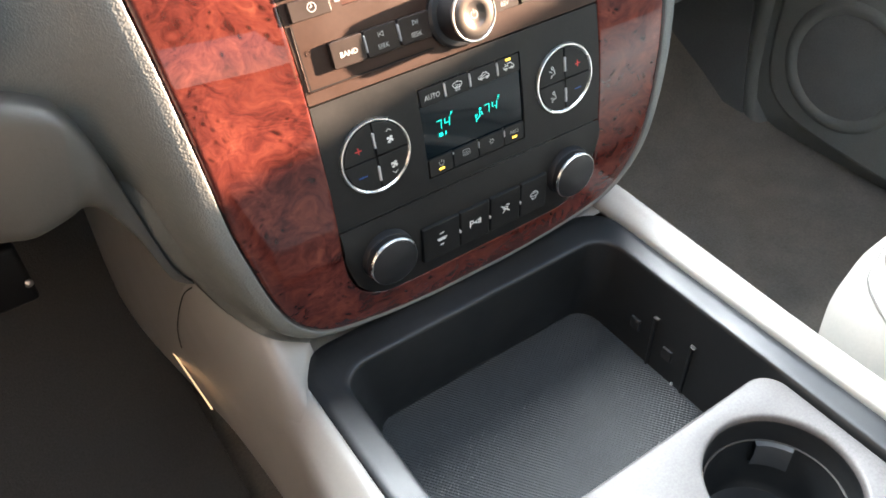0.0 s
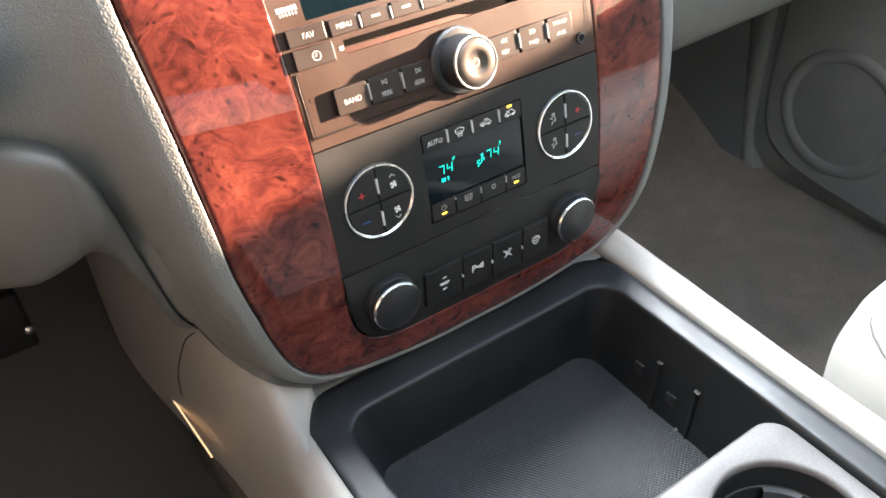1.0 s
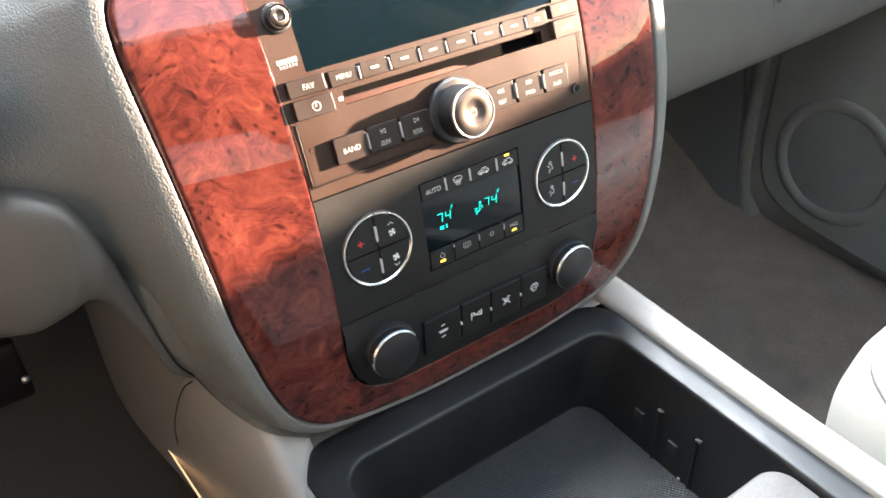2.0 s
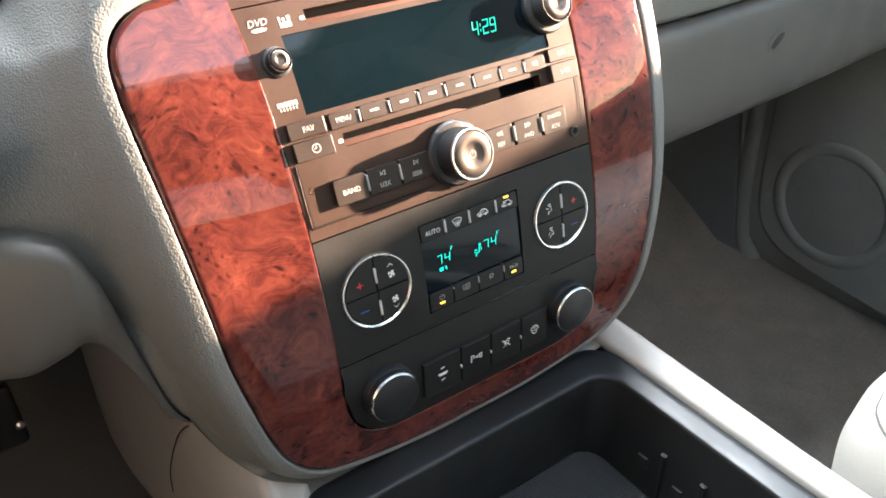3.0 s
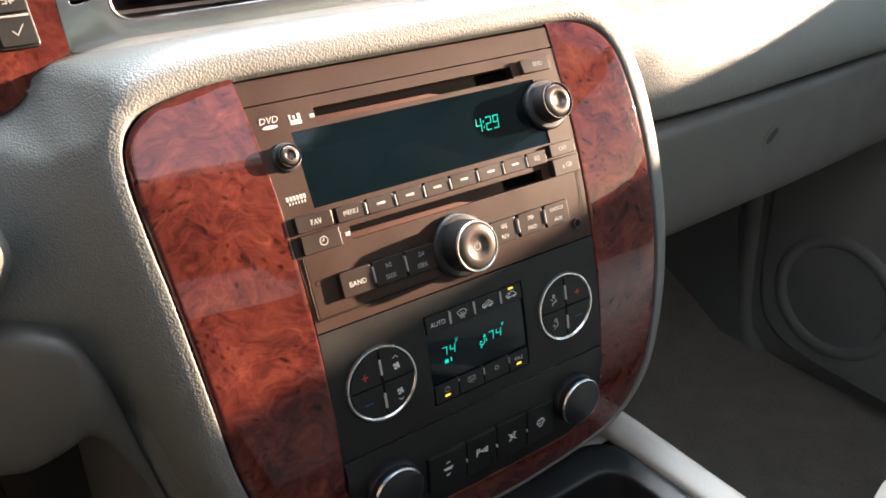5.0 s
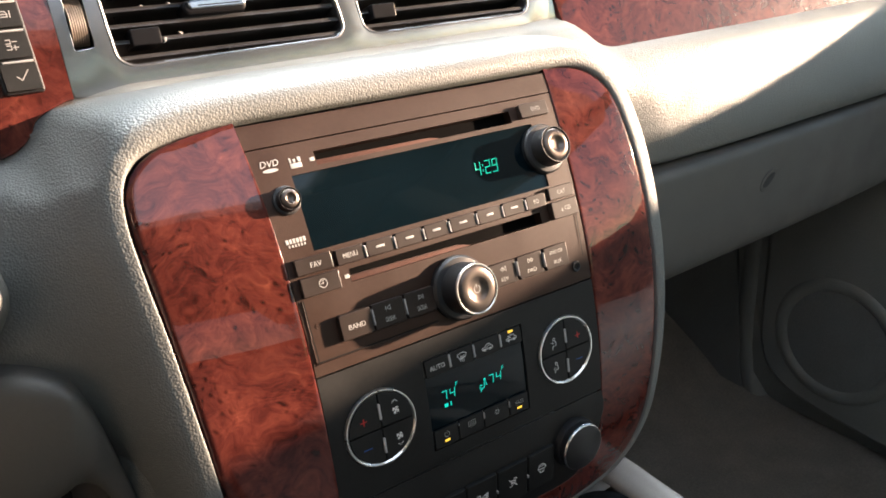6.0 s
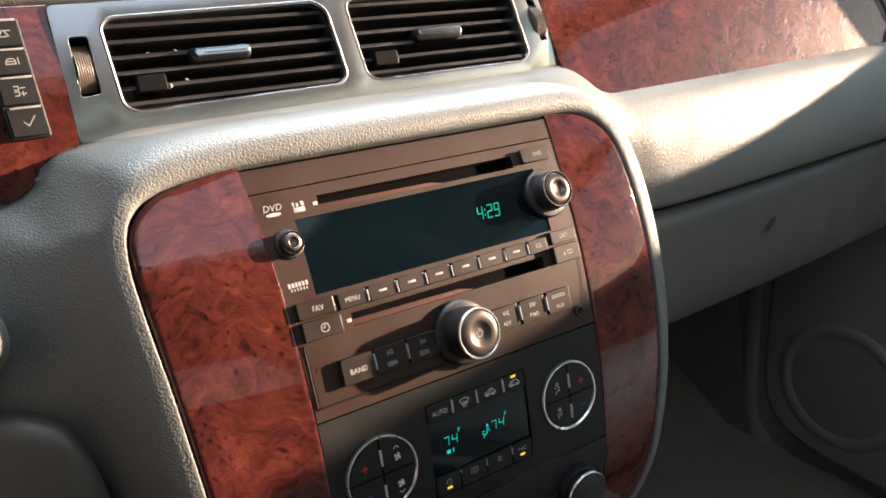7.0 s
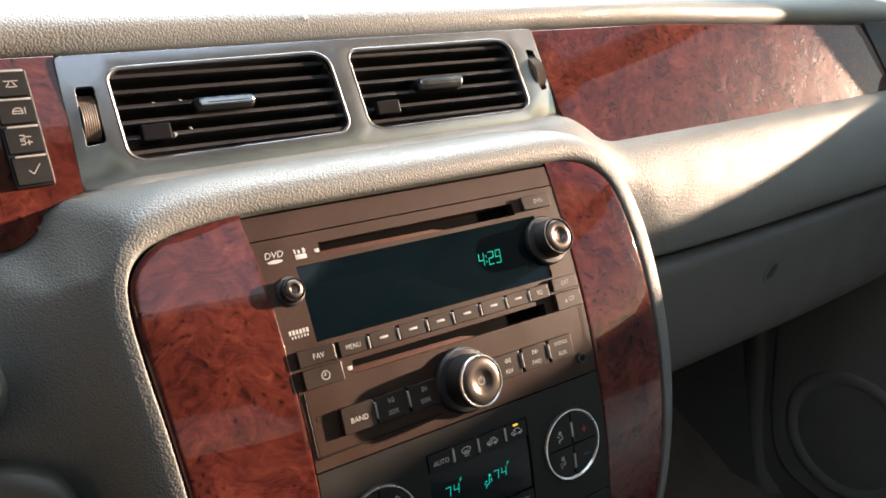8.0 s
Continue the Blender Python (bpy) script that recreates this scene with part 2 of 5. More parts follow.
def rect(u0, u1, v0, v1, r=0.0, n=4):
    """A rounded rectangle's outline, anticlockwise."""
    if r <= 0:
        return [(u0, v0), (u1, v0), (u1, v1), (u0, v1)]
    out = []
    for cu, cv, a0 in ((u1 - r, v0 + r, -90), (u1 - r, v1 - r, 0), (u0 + r, v1 - r, 90), (u0 + r, v0 + r, 180)):
        for i in range(n + 1):
            a = radians(a0 + 90 * i / n)
            out.append((cu + r * math.cos(a), cv + r * math.sin(a)))
    return out


def inset(pts, d):
    """The outline moved inwards by d."""
    out, n = [], len(pts)
    for i in range(n):
        p, q, s = Vector(pts[i - 1]), Vector(pts[i]), Vector(pts[(i + 1) % n])
        e, f = q - p, s - q
        if e.length < 1e-9 or f.length < 1e-9:
            out.append(tuple(q))
            continue
        e.normalize()
        f.normalize()
        a, b = Vector((-e.y, e.x)), Vector((-f.y, f.x))
        k = a + b
        if k.length < 1e-6:
            out.append(tuple(q))
            continue
        k.normalize()
        out.append(tuple(q + k * (d / max(0.35, k.dot(a)))))
    return out


def prism(pts, h0, h1, bev=0.0004, cap=True):
    """A plate of that outline from h0 up to h1, with a rounded upper edge."""
    loops = [(pts, h0), (pts, h1 - bev), (inset(pts, bev * 0.3), h1 - bev * 0.3), (inset(pts, bev), h1)]
    n = len(pts)
    verts = [(u, v, h) for p, h in loops for u, v in p]
    faces = [(k * n + i, k * n + (i + 1) % n, (k + 1) * n + (i + 1) % n, (k + 1) * n + i) for k in range(3) for i in range(n)]
    if cap:
        faces.append(tuple(3 * n + i for i in range(n)))
    return mesh_of(verts, faces)


def lathe(profile, u=0.0, v=0.0, n=40):
    """A turned shape round an axis along h; profile: rows of radius and h."""
    verts, faces = [], []
    for r, h in profile:
        for i in range(n):
            a = 2 * math.pi * i / n
            verts.append((u + r * math.cos(a), v + r * math.sin(a), h))
    for k in range(len(profile) - 1):
        for i in range(n):
            j = (i + 1) % n
            faces.append((k * n + i, k * n + j, (k + 1) * n + j, (k + 1) * n + i))
    if profile[-1][0] > 0:
        faces.append(tuple((len(profile) - 1) * n + i for i in range(n)))
    return mesh_of(verts, faces)


def ring(r, w, h, u=0.0, v=0.0, n=56, base=-0.0005):
    return lathe_open([(r - w, base), (r - w, h * 0.6), (r - w * 0.6, h), (r - w * 0.25, h), (r, h * 0.5), (r, base)], u, v, n)


def lathe_open(profile, u=0.0, v=0.0, n=40):
    bm = lathe(profile, u, v, n)
    bmesh.ops.delete(bm, geom=[f for f in bm.faces if len(f.verts) > 4], context="FACES_ONLY")
    return bm


def strokes(lines, width, h=0.0, thick=0.00015):
    """Flat painted lines: each a row of points."""
    verts, faces = [], []
    for pts in lines:
        for a, b in zip(pts, pts[1:]):
            a, b = Vector(a), Vector(b)
            d = b - a
            if d.length < 1e-7:
                continue
            d.normalize()
            s = Vector((-d.y, d.x)) * width / 2
            a, b = a - d * width * 0.3, b + d * width * 0.3
            k = len(verts)
            verts += [(*(a - s), h + thick), (*(b - s), h + thick), (*(b + s), h + thick), (*(a + s), h + thick)]
            faces.append((k, k + 1, k + 2, k + 3))
    return mesh_of(verts, faces)


def arc(u, v, r, a0=0, a1=360, n=14, ry=None):
    ry = ry or r
    return [(u + r * math.cos(radians(a0 + (a1 - a0) * i / n)), v + ry * math.sin(radians(a0 + (a1 - a0) * i / n))) for i in range(n + 1)]


def words(text, size, u, v, h=0.0, squeeze=1.0, lean=0.0, align="CENTER", bold=0.0):
    """Flat lettering in the built-in font, centred on (u, v)."""
    cu = bpy.data.curves.new("lettering", "FONT")
    cu.body, cu.size, cu.align_x, cu.align_y = text, size, align, "CENTER"
    cu.resolution_u = 2
    cu.offset = bold
    cu.shear = lean
    ob = bpy.data.objects.new("lettering", cu)
    scene.collection.objects.link(ob)
    bpy.context.view_layer.update()
    me = bpy.data.meshes.new_from_object(ob.evaluated_get(bpy.context.evaluated_depsgraph_get()))
    bm = bmesh.new()
    bm.from_mesh(me)
    bpy.data.objects.remove(ob)
    bpy.data.curves.remove(cu)
    bpy.data.meshes.remove(me)
    for w in bm.verts:
        w.co = (u + w.co.x * squeeze, v + w.co.y, h + 0.00015)
    return bm


def holed(us, vs, holes, h, depth, edge=None):
    """A plate cut by the lines us and vs, with openings that go through it."""
    solid = lambda i, j: 0 <= i < len(us) - 1 and 0 <= j < len(vs) - 1 and not any(
        a - 1e-6 < (us[i] + us[i + 1]) / 2 < b + 1e-6 and c - 1e-6 < (vs[j] + vs[j + 1]) / 2 < d + 1e-6 for a, b, c, d in holes)
    nu = len(us)
    idx = lambda i, j, k: (k * len(vs) + j) * nu + i
    bend = edge or (lambda u, v: u)
    verts = [(bend(u, v), v, h - k * depth) for k in (0, 1) for v in vs for u in us]
    faces = []
    for i in range(nu - 1):
        for j in range(len(vs) - 1):
            if not solid(i, j):
                continue
            faces.append((idx(i, j, 0), idx(i + 1, j, 0), idx(i + 1, j + 1, 0), idx(i, j + 1, 0)))
            for di, dj, a, b in ((-1, 0, (i, j), (i, j + 1)), (1, 0, (i + 1, j), (i + 1, j + 1)), (0, -1, (i, j), (i + 1, j)), (0, 1, (i, j + 1), (i + 1, j + 1))):
                if not solid(i + di, j + dj):
                    faces.append((idx(*a, 0), idx(*b, 0), idx(*b, 1), idx(*a, 1)))
    bm = mesh_of(verts, faces)
    bmesh.ops.delete(bm, geom=[v for v in bm.verts if not v.link_faces], context="VERTS")
    return bm


def steps(a, b, size):
    n = max(1, math.ceil(abs(b - a) / size))
    return [a + (b - a) * i / n for i in range(n + 1)]


def cuts(marks, size):
    marks = sorted(set(round(m, 6) for m in marks))
    out = [marks[0]]
    for a, b in zip(marks, marks[1:]):
        out += steps(a, b, size)[1:]
    return out


def spline(pts, n, closed=False):
    """Points along a smooth curve through pts."""
    pts = [Vector(p) for p in pts]
    m = len(pts)
    out = []
    for s in range(n):
        t = s / n * m if closed else s / (n - 1) * (m - 1)
        i = int(t) if closed else min(int(t), m - 2)
        f = t - i
        g = (lambda k: pts[k % m]) if closed else (lambda k: pts[max(0, min(m - 1, k))])
        a, b, c, d = g(i - 1), g(i), g(i + 1), g(i + 2)
        out.append(0.5 * ((2 * b) + (c - a) * f + (2 * a - 5 * b + 4 * c - d) * f * f + (3 * b - a - 3 * c + d) * f ** 3))
    return out


def loft(rows, closed=False, caps=False):
    """A skin over rows of points of equal length."""
    n = len(rows[0])
    verts = [tuple(p) for r in rows for p in r]
    faces = []
    for k in range(len(rows) - 1):
        for i in range(n if closed else n - 1):
            j = (i + 1) % n
            faces.append((k * n + i, k * n + j, (k + 1) * n + j, (k + 1) * n + i))
    if caps:
        faces += [tuple(range(n)), tuple((len(rows) - 1) * n + i for i in range(n))]
    return mesh_of(verts, faces)


def box(x0, x1, y0, y1, z0, z1, bev=0.004):
    bm = bmesh.new()
    bmesh.ops.create_cube(bm, size=1.0, matrix=Matrix.Translation(((x0 + x1) / 2, (y0 + y1) / 2, (z0 + z1) / 2)) @ Matrix.Diagonal((x1 - x0, y1 - y0, z1 - z0, 1)))
    if bev:
        bmesh.ops.bevel(bm, geom=bm.edges[:], offset=bev, segments=3, profile=0.5, affect="EDGES")
    return bm

# ---- the setting: floor, doors, roof ----
ground = tagged(part("ground", mesh_of([(-400, -400, -1.25), (400, -400, -1.25), (400, 400, -1.25), (-400, 400, -1.25)], [(0, 1, 2, 3)]), ASPHALT), "grey asphalt ground under the parked car", "ground", kind="structure")
floor_rows = [[(x, y, z) for x in steps(-0.80, 0.80, 0.04)] for y, z in ((-2.50, -0.46), (-0.8, -0.46), (-0.2, -0.452), (0.10, -0.45), (0.25, -0.445), (0.33, -0.42), (0.42, -0.33), (0.50, -0.20), (0.58, 0.0), (0.62, 0.2))]
floor = tagged(part("floor", loft(floor_rows), CARPET), "dark grey-brown carpet on the car floor", "carpet", kind="structure")
BELT = [(-0.20, 0.1580), (-0.17, 0.1612), (-0.145, 0.1680), (-0.115, 0.1712), (-0.10, 0.1710), (-0.07, 0.1712), (-0.040, 0.1738), (-0.012, 0.1795), (0.02, 0.1860), (0.0645, 0.1890), (0.0665, 0.3350), (0.75, 0.3500)]


def belt(y):
    """Height of the door's top edge, which climbs into the mirror corner."""
    for (a, p), (b, q) in zip(BELT, BELT[1:]):
        if a <= y <= b:
            return p + (q - p) * (y - a) / (b - a)
    return 0.172 + 0.07 * y


def door_side(name, x, out, label):
    """A car door's inner face below the glass line, with its thickness."""
    ys = steps(-2.50, -0.20, 0.1) + steps(-0.20, 0.06, 0.02)[1:] + [0.0645, 0.0665] + steps(0.08, 0.75, 0.1)
    rows = []
    for y in ys:
        b = belt(y)
        rows.append([Vector(p) for p in ((x + out * 0.14, y, b), (x + out * 0.02, y, b), (x, y, b - 0.010), (x - out * 0.004, y, b - 0.03), (x - out * 0.004, y, -0.05), (x - out * 0.02, y, -0.16), (x - out * 0.02, y, -0.40), (x + out * 0.005, y, -0.455), (x + out * 0.14, y, -0.48))])
    return tagged(part(name, loft(rows), DOOR), label, "car door", kind="structure")


# dark sheet over the carpet, its colour standing in for footwell shade
tagged(part("footwell_shade", loft([[(x, y, z + 0.012) for x in steps(-0.70, -0.172, 0.03)] for y, z in ((-0.35, -0.452), (0.10, -0.45), (0.25, -0.445), (0.33, -0.42), (0.42, -0.33), (0.50, -0.20), (0.57, -0.02))]), DARK_MATTE), "dark sheet added for the shade in the driver's footwell", "floor mat")
door_1 = door_side("door_1", 0.75, 1, "grey-green moulded passenger door below the window")
door_2 = door_side("door_2", -0.75, -1, "grey-green moulded driver's door below the window")
roof = tagged(part("ceiling", join(box(-0.66, 0.66, -2.42, -0.80, 0.70, 0.76, 0.01), box(-0.66, -0.36, -0.80, -0.28, 0.70, 0.76, 0.01), box(0.36, 0.66, -0.80, -0.28, 0.70, 0.76, 0.01), box(-0.66, 0.66, -0.28, -0.20, 0.70, 0.76, 0.01)), CLOTH), "beige cloth roof lining", "headliner", kind="structure")


def pillar(name, a, b, r):
    d = (Vector(b) - Vector(a)).normalized()
    s = d.cross(Vector((1, 0, 0))).normalized()
    t = d.cross(s)
    rows = [[Vector(p) + s * (r * math.cos(k)) + t * (r * 0.7 * math.sin(k)) for k in [2 * math.pi * i / 12 for i in range(12)]] for p in (a, b)]
    return tagged(part(name, loft(rows, closed=True, caps=True), CLOTH), "beige trimmed roof pillar", "pillar", kind="structure")


for sx in (-1, 1):
    tagged(part("roof_rail", loft([[(sx * x, y, z) for x, z in ((0.80, 0.50), (0.74, 0.49), (0.70, 0.53), (0.66, 0.66), (0.64, 0.74), (0.74, 0.74))] for y in (-2.42, -2.0, -1.0, -0.42)], closed=True, caps=True), CLOTH), "beige trimmed side rail of the roof", "roof rail", kind="structure")
    tagged(part("windscreen_pillar", loft([[(sx * (x + d), y, z + e) for d, e in ((0.0, 0.0), (0.05, -0.01 * k), (0.07, 0.09 * k), (0.02, 0.12 * k), (-0.03, 0.06 * k))] for x, y, z, k in ((0.76, 0.26, 0.127, 1.0), (0.75, 0.10, 0.262, 0.8), (0.748, 0.06, 0.307, 0.7), (0.745, 0.0, 0.356, 0.6), (0.74, -0.06, 0.396, 0.42), (0.735, -0.10, 0.416, 0.36), (0.73, -0.14, 0.428, 0.34), (0.73, -0.21, 0.440, 0.34), (0.715, -0.37, 0.484, 0.36), (0.70, -0.50, 0.525, 0.5))], closed=True, caps=True), CLOTH), "beige trimmed windscreen pillar", "pillar", kind="structure")
    pillar("pillar", (sx * 0.80, -0.95, 0.05), (sx * 0.65, -1.00, 0.74), 0.07)
    pillar("pillar", (sx * 0.80, -1.95, 0.0), (sx * 0.65, -1.95, 0.74), 0.08)
    pillar("pillar", (sx * 0.90, -2.44, -0.1), (sx * 0.80, -2.40, 0.74), 0.05)
for sx in (-1, 1):
    tagged(part("window_1" if sx < 0 else "window_2", loft([[(sx * 0.77, y, 0.0), (sx * 0.77, y, 0.2), (sx * 0.74, y, 0.55)] for y in (-2.44, -1.0)]), TINT), "dark tinted rear side window", "car window", kind="structure")
tagged(part("window_3", loft([[(x, -2.46, 0.3), (x, -2.42, 0.74)] for x in (-0.8, 0.8)]), TINT), "dark tinted rear window", "car window", kind="structure")
# unseen dark sheet, added to cut window light and bounce from the left
tagged(part("driver_side_block", box(-0.745, -0.700, -2.30, 0.22, -0.44, 0.62, 0.01), DARK_MATTE), "unseen dark sheet added to block light on the driver's side", "wall", kind="structure")
rear = tagged(part("wall_rear", box(-0.85, 0.85, -2.52, -2.46, -0.46, 0.345), DOOR), "grey trimmed tailgate", "tailgate", kind="structure")

# ---- the padded surround of the centre stack ----
HALF = [(0.0, -0.1245), (0.03, -0.1245), (0.06, -0.1220), (0.0855, -0.1180), (0.1105, -0.1115), (0.1250, -0.1010), (0.1355, -0.0865), (0.1430, -0.067), (0.149, -0.034), (0.1535, 0.001), (0.157, 0.045),
        (0.1585, 0.090), (0.158, 0.127), (0.1545, 0.1520), (0.1440, 0.1675), (0.127, 0.1750), (0.102, 0.1768), (0.05, 0.1768)]
LEFT = [(-0.05, 0.1768), (-0.1020, 0.1764), (-0.1296, 0.1740), (-0.1482, 0.1690), (-0.1566, 0.1630), (-0.1613, 0.1562), (-0.1640, 0.1475), (-0.1652, 0.1350), (-0.1648, 0.1200), (-0.1638, 0.1040), (-0.1616, 0.0790), (-0.1595, 0.0500),
        (-0.1570, 0.0190), (-0.1545, -0.0110), (-0.1490, -0.0400), (-0.1427, -0.0670), (-0.1353, -0.0865), (-0.1250, -0.1010), (-0.1105, -0.1115), (-0.0855, -0.1180), (-0.06, -0.1220), (-0.03, -0.1245)]
LOOP = HALF + [(0.0, 0.1768)] + LEFT
OUT = [tuple(p) for p in spline(LOOP, 200, closed=True)]
P_TOP = [(0, -0.006), (0.0002, -0.0002), (0.0018, 0.0016), (0.006, 0.0034), (0.013, 0.0030), (0.021, -0.002), (0.028, -0.0100), (0.035, -0.0205), (0.043, -0.0320), (0.052, -0.0440)]
P_LEFT = [(0, -0.006), (0.0003, -0.0010), (0.0011, -0.0002), (0.0042, -0.0008), (0.0080, -0.0023), (0.0128, -0.0080), (0.0187, -0.0215), (0.0241, -0.040), (0.0298, -0.060), (0.0370, -0.085)]
P_RIGHT = [(0, -0.006), (0.0002, -0.0002), (0.0015, 0.0004), (0.0052, 0.0004), (0.0092, -0.0010), (0.0124, -0.0058), (0.0147, -0.020), (0.0168, -0.042), (0.0185, -0.065), (0.020, -0.09)]
P_LOW = [(0, -0.006), (0.0004, -0.0018), (0.002, -0.0008), (0.004, -0.0012), (0.0056, -0.004), (0.006, -0.01), (0.006, -0.02), (0.006, -0.03), (0.006, -0.04), (0.006, -0.06)]


SPREAD = (0, 0, 0, 0, 0, 0.05, 0.18, 0.45, 0.85, 1.15)


LEFT_LOW = [(-0.1638, -0.0010), (-0.1681, -0.0018), (-0.1777, -0.0056), (-0.1838, -0.0096), (-0.1876, -0.0157), (-0.1940, -0.0214), (-0.2021, -0.0245), (-0.2072, -0.0249), (-0.26, -0.026), (-0.42, -0.024)]


def tuck(p):
    """Keeps the padding behind the left wood strip, from which it swells out below the strip's lower edge."""
    if p.x > -0.160:
        return p
    o = dash(0, 0)
    out, up = dash(0, 0, 1) - o, dash(0, 1) - o
    w, h = (p - o).dot(up), (p - o).dot(out)
    low = LEFT_LOW[0][1]
    for (a, e), (b, f) in zip(LEFT_LOW, LEFT_LOW[1:]):
        if b <= p.x <= a:
            low = e + (f - e) * (p.x - a) / (b - a)
    most = -0.0035 + 1.1 * max(0.0, low - w) + 40 * max(0.0, p.x + 0.184) ** 2
    return p - out * max(0.0, h - most)


def surround():
    rows, n = [], len(OUT)
    fine = 28
    for i in range(n):
        a, b = Vector(OUT[i - 1]), Vector(OUT[(i + 1) % n])
        d = (b - a).normalized()
        nu, nv = d.y, -d.x
        u, v = OUT[i]
        w = (max(nv, 0) ** 2, max(-nu, 0) ** 2, max(nu, 0) ** 2, max(-nv, 0) ** 2)
        shift = 0.8 * w[3] * min(1, max(0, (-u - 0.085) / 0.04))
        w = (w[0], w[1] + shift, w[2], w[3] - shift)
        wide = 1 + 1.0 * min(1, max(0, (v - 0.0) / 0.07)) ** 1.3 + 1.8 * min(1, max(0, (v - 0.07) / 0.06))
        row = []
        for k in range(10):
            ol = P_LEFT[k][0] * (1 + (wide - 1) * SPREAD[k])
            orr = P_RIGHT[k][0] * (0.75 + 0.5 * min(1, max(0, (v + 0.08) / 0.2)) + 2.6 * SPREAD[k] * min(1, max(0, (v - 0.10) / 0.05)))
            o = w[0] * P_TOP[k][0] + w[1] * ol + w[2] * orr + w[3] * P_LOW[k][0]
            h = w[0] * P_TOP[k][1] + w[1] * P_LEFT[k][1] + w[2] * P_RIGHT[k][1] + w[3] * P_LOW[k][1]
            row.append(surf(u + nu * o, v + nv * o, h))
        rows.append([row[0], row[1]] + [tuck(p) for p in spline(row[1:], fine)[1:]])
    return loft(rows + [rows[0]])


dashboard = thing("dashboard", "grey-beige grained dashboard with glossy red burl wood trim", "dashboard")
part("stack_surround", surround(), PAD, dashboard, "grained soft padding round the centre stack", sharp=60)

# ---- wood bezel: one U of burl veneer round the controls ----
INNER = [(-0.1030, 0.1740), (-0.1010, 0.150), (-0.0992, 0.120), (-0.0982, 0.080), (-0.0978, 0.040), (-0.0972, 0.0), (-0.0970, -0.035), (-0.0968, -0.061), (-0.0945, -0.076), (-0.0885, -0.0875), (-0.0780, -0.0955), (-0.066, -0.0990), (-0.04, -0.1000), (0.0, -0.1003)]
INNER = INNER + [(-u, v) for u, v in INNER[-2::-1]]
OUTER = [(-0.1030, 0.1762), (-0.127, 0.1745), (-0.1435, 0.1670), (-0.154, 0.1517), (-0.1575, 0.127), (-0.158, 0.090), (-0.1565, 0.045), (-0.153, 0.001), (-0.1485, -0.034), (-0.1425, -0.067), (-0.1350, -0.0863), (-0.1245, -0.1005), (-0.1100, -0.1110), (-0.0850, -0.1175), (-0.06, -0.1215), (-0.03, -0.124), (0.0, -0.124)]
OUTER_LEFT = [(-0.1030, 0.1762), (-0.1294, 0.1735), (-0.1478, 0.1684), (-0.1606, 0.1562), (-0.1646, 0.1350), (-0.1622, 0.0880), (-0.1588, 0.0450), (-0.1554, 0.0000), (-0.1493, -0.0370)] + OUTER[9:]
OUTER = OUTER_LEFT + [(-u, v) for u, v in OUTER[-2::-1]]


def wood_bezel():
    n = 150
    a, b = spline(INNER, n), spline(OUTER, n)
    # even the pace of both rails by height on the legs
    rows = []
    prof = [(0.0, -0.004), (0.0, -0.0002), (0.006, 0.0003), (0.016, 0.0005), (0.04, 0.0005), (0.3, 0.0005), (0.7, 0.0003), (0.93, 0.0001), (0.965, -0.0002), (0.99, -0.0012), (1.0, -0.006)]
    for p, q in zip(a, b):
        rows.append([surf(*(p.lerp(q, f)), h) for f, h in prof])
    return loft(rows)


wood = part("wood_bezel", wood_bezel(), BURL, dashboard, "glossy red burl wood bezel", sharp=50)

# ---- faceplates ----
wid = lambda v: 0.0972 + 0.0055 * max(0.0, (v - 0.06) / 0.114) ** 1.2
edge = lambda u, v: u if abs(u) < 0.0955 else math.copysign(wid(v), u)
blank = thing("blank_panel", "plain dark brown-black filler panel above the radio", "trim panel")
part("panel", holed([-0.1, -0.09, 0.0, 0.09, 0.1], steps(0.1608, 0.1735, 0.005), [], 0.0, 0.006, edge), FACE, blank, to=surf)

radio = thing("car_radio", "dark car radio with two disc slots, wide display and knobs", "car radio")
SLOT1, SLOT2, DISP = (-0.066, 0.0655, 0.1462, 0.1538), (-0.0655, 0.0670, 0.0822, 0.0893), (-0.0817, 0.0792, 0.1032, 0.1434)
us = cuts([-0.1, -0.0955, 0.0955, 0.1, *SLOT1[:2], *SLOT2[:2], *DISP[:2]], 0.02)
vs = cuts([0.0398, 0.1600, *SLOT1[2:], *SLOT2[2:], *DISP[2:]], 0.006)
faceplate = part("faceplate", holed(us, vs, [SLOT1, SLOT2, DISP], 0.0, 0.008, edge), FACE, radio, to=surf)


SEGMENTS = {"4": [[(0, 1), (0, 0.46), (1, 0.46)], [(1, 1), (1, 0)]], "7": [[(0, 1), (1, 1), (1, 0)]], "2": [[(0, 1), (1, 1), (1, 0.52), (0, 0.48), (0, 0), (1, 0)]],
            "9": [[(1, 0.5), (0, 0.5), (0, 1), (1, 1), (1, 0), (0, 0)]], "F": [[(1, 1), (0, 1), (0, 0)], [(0, 0.5), (0.8, 0.5)]]}


def digits(text, u, v, tall, wide, width, h, lean=0.12, gap=0.42):
    """Thin segment digits as a display shows them, centred on a place."""
    lines, at = [], 0.0
    for ch in text:
        if ch == ":":
            lines += [[(at, 0.22), (at, 0.36)], [(at, 0.64), (at, 0.78)]]
            at += gap
        else:
            lines += [[(at + x, y) for x, y in q] for q in SEGMENTS[ch]]
            at += 1 + gap
    mid = (at - gap) / 2
    return strokes([[(u + (x - mid) * wide + lean * (y - 0.5) * tall, v + (y - 0.5) * tall) for x, y in q] for q in lines], width, h)


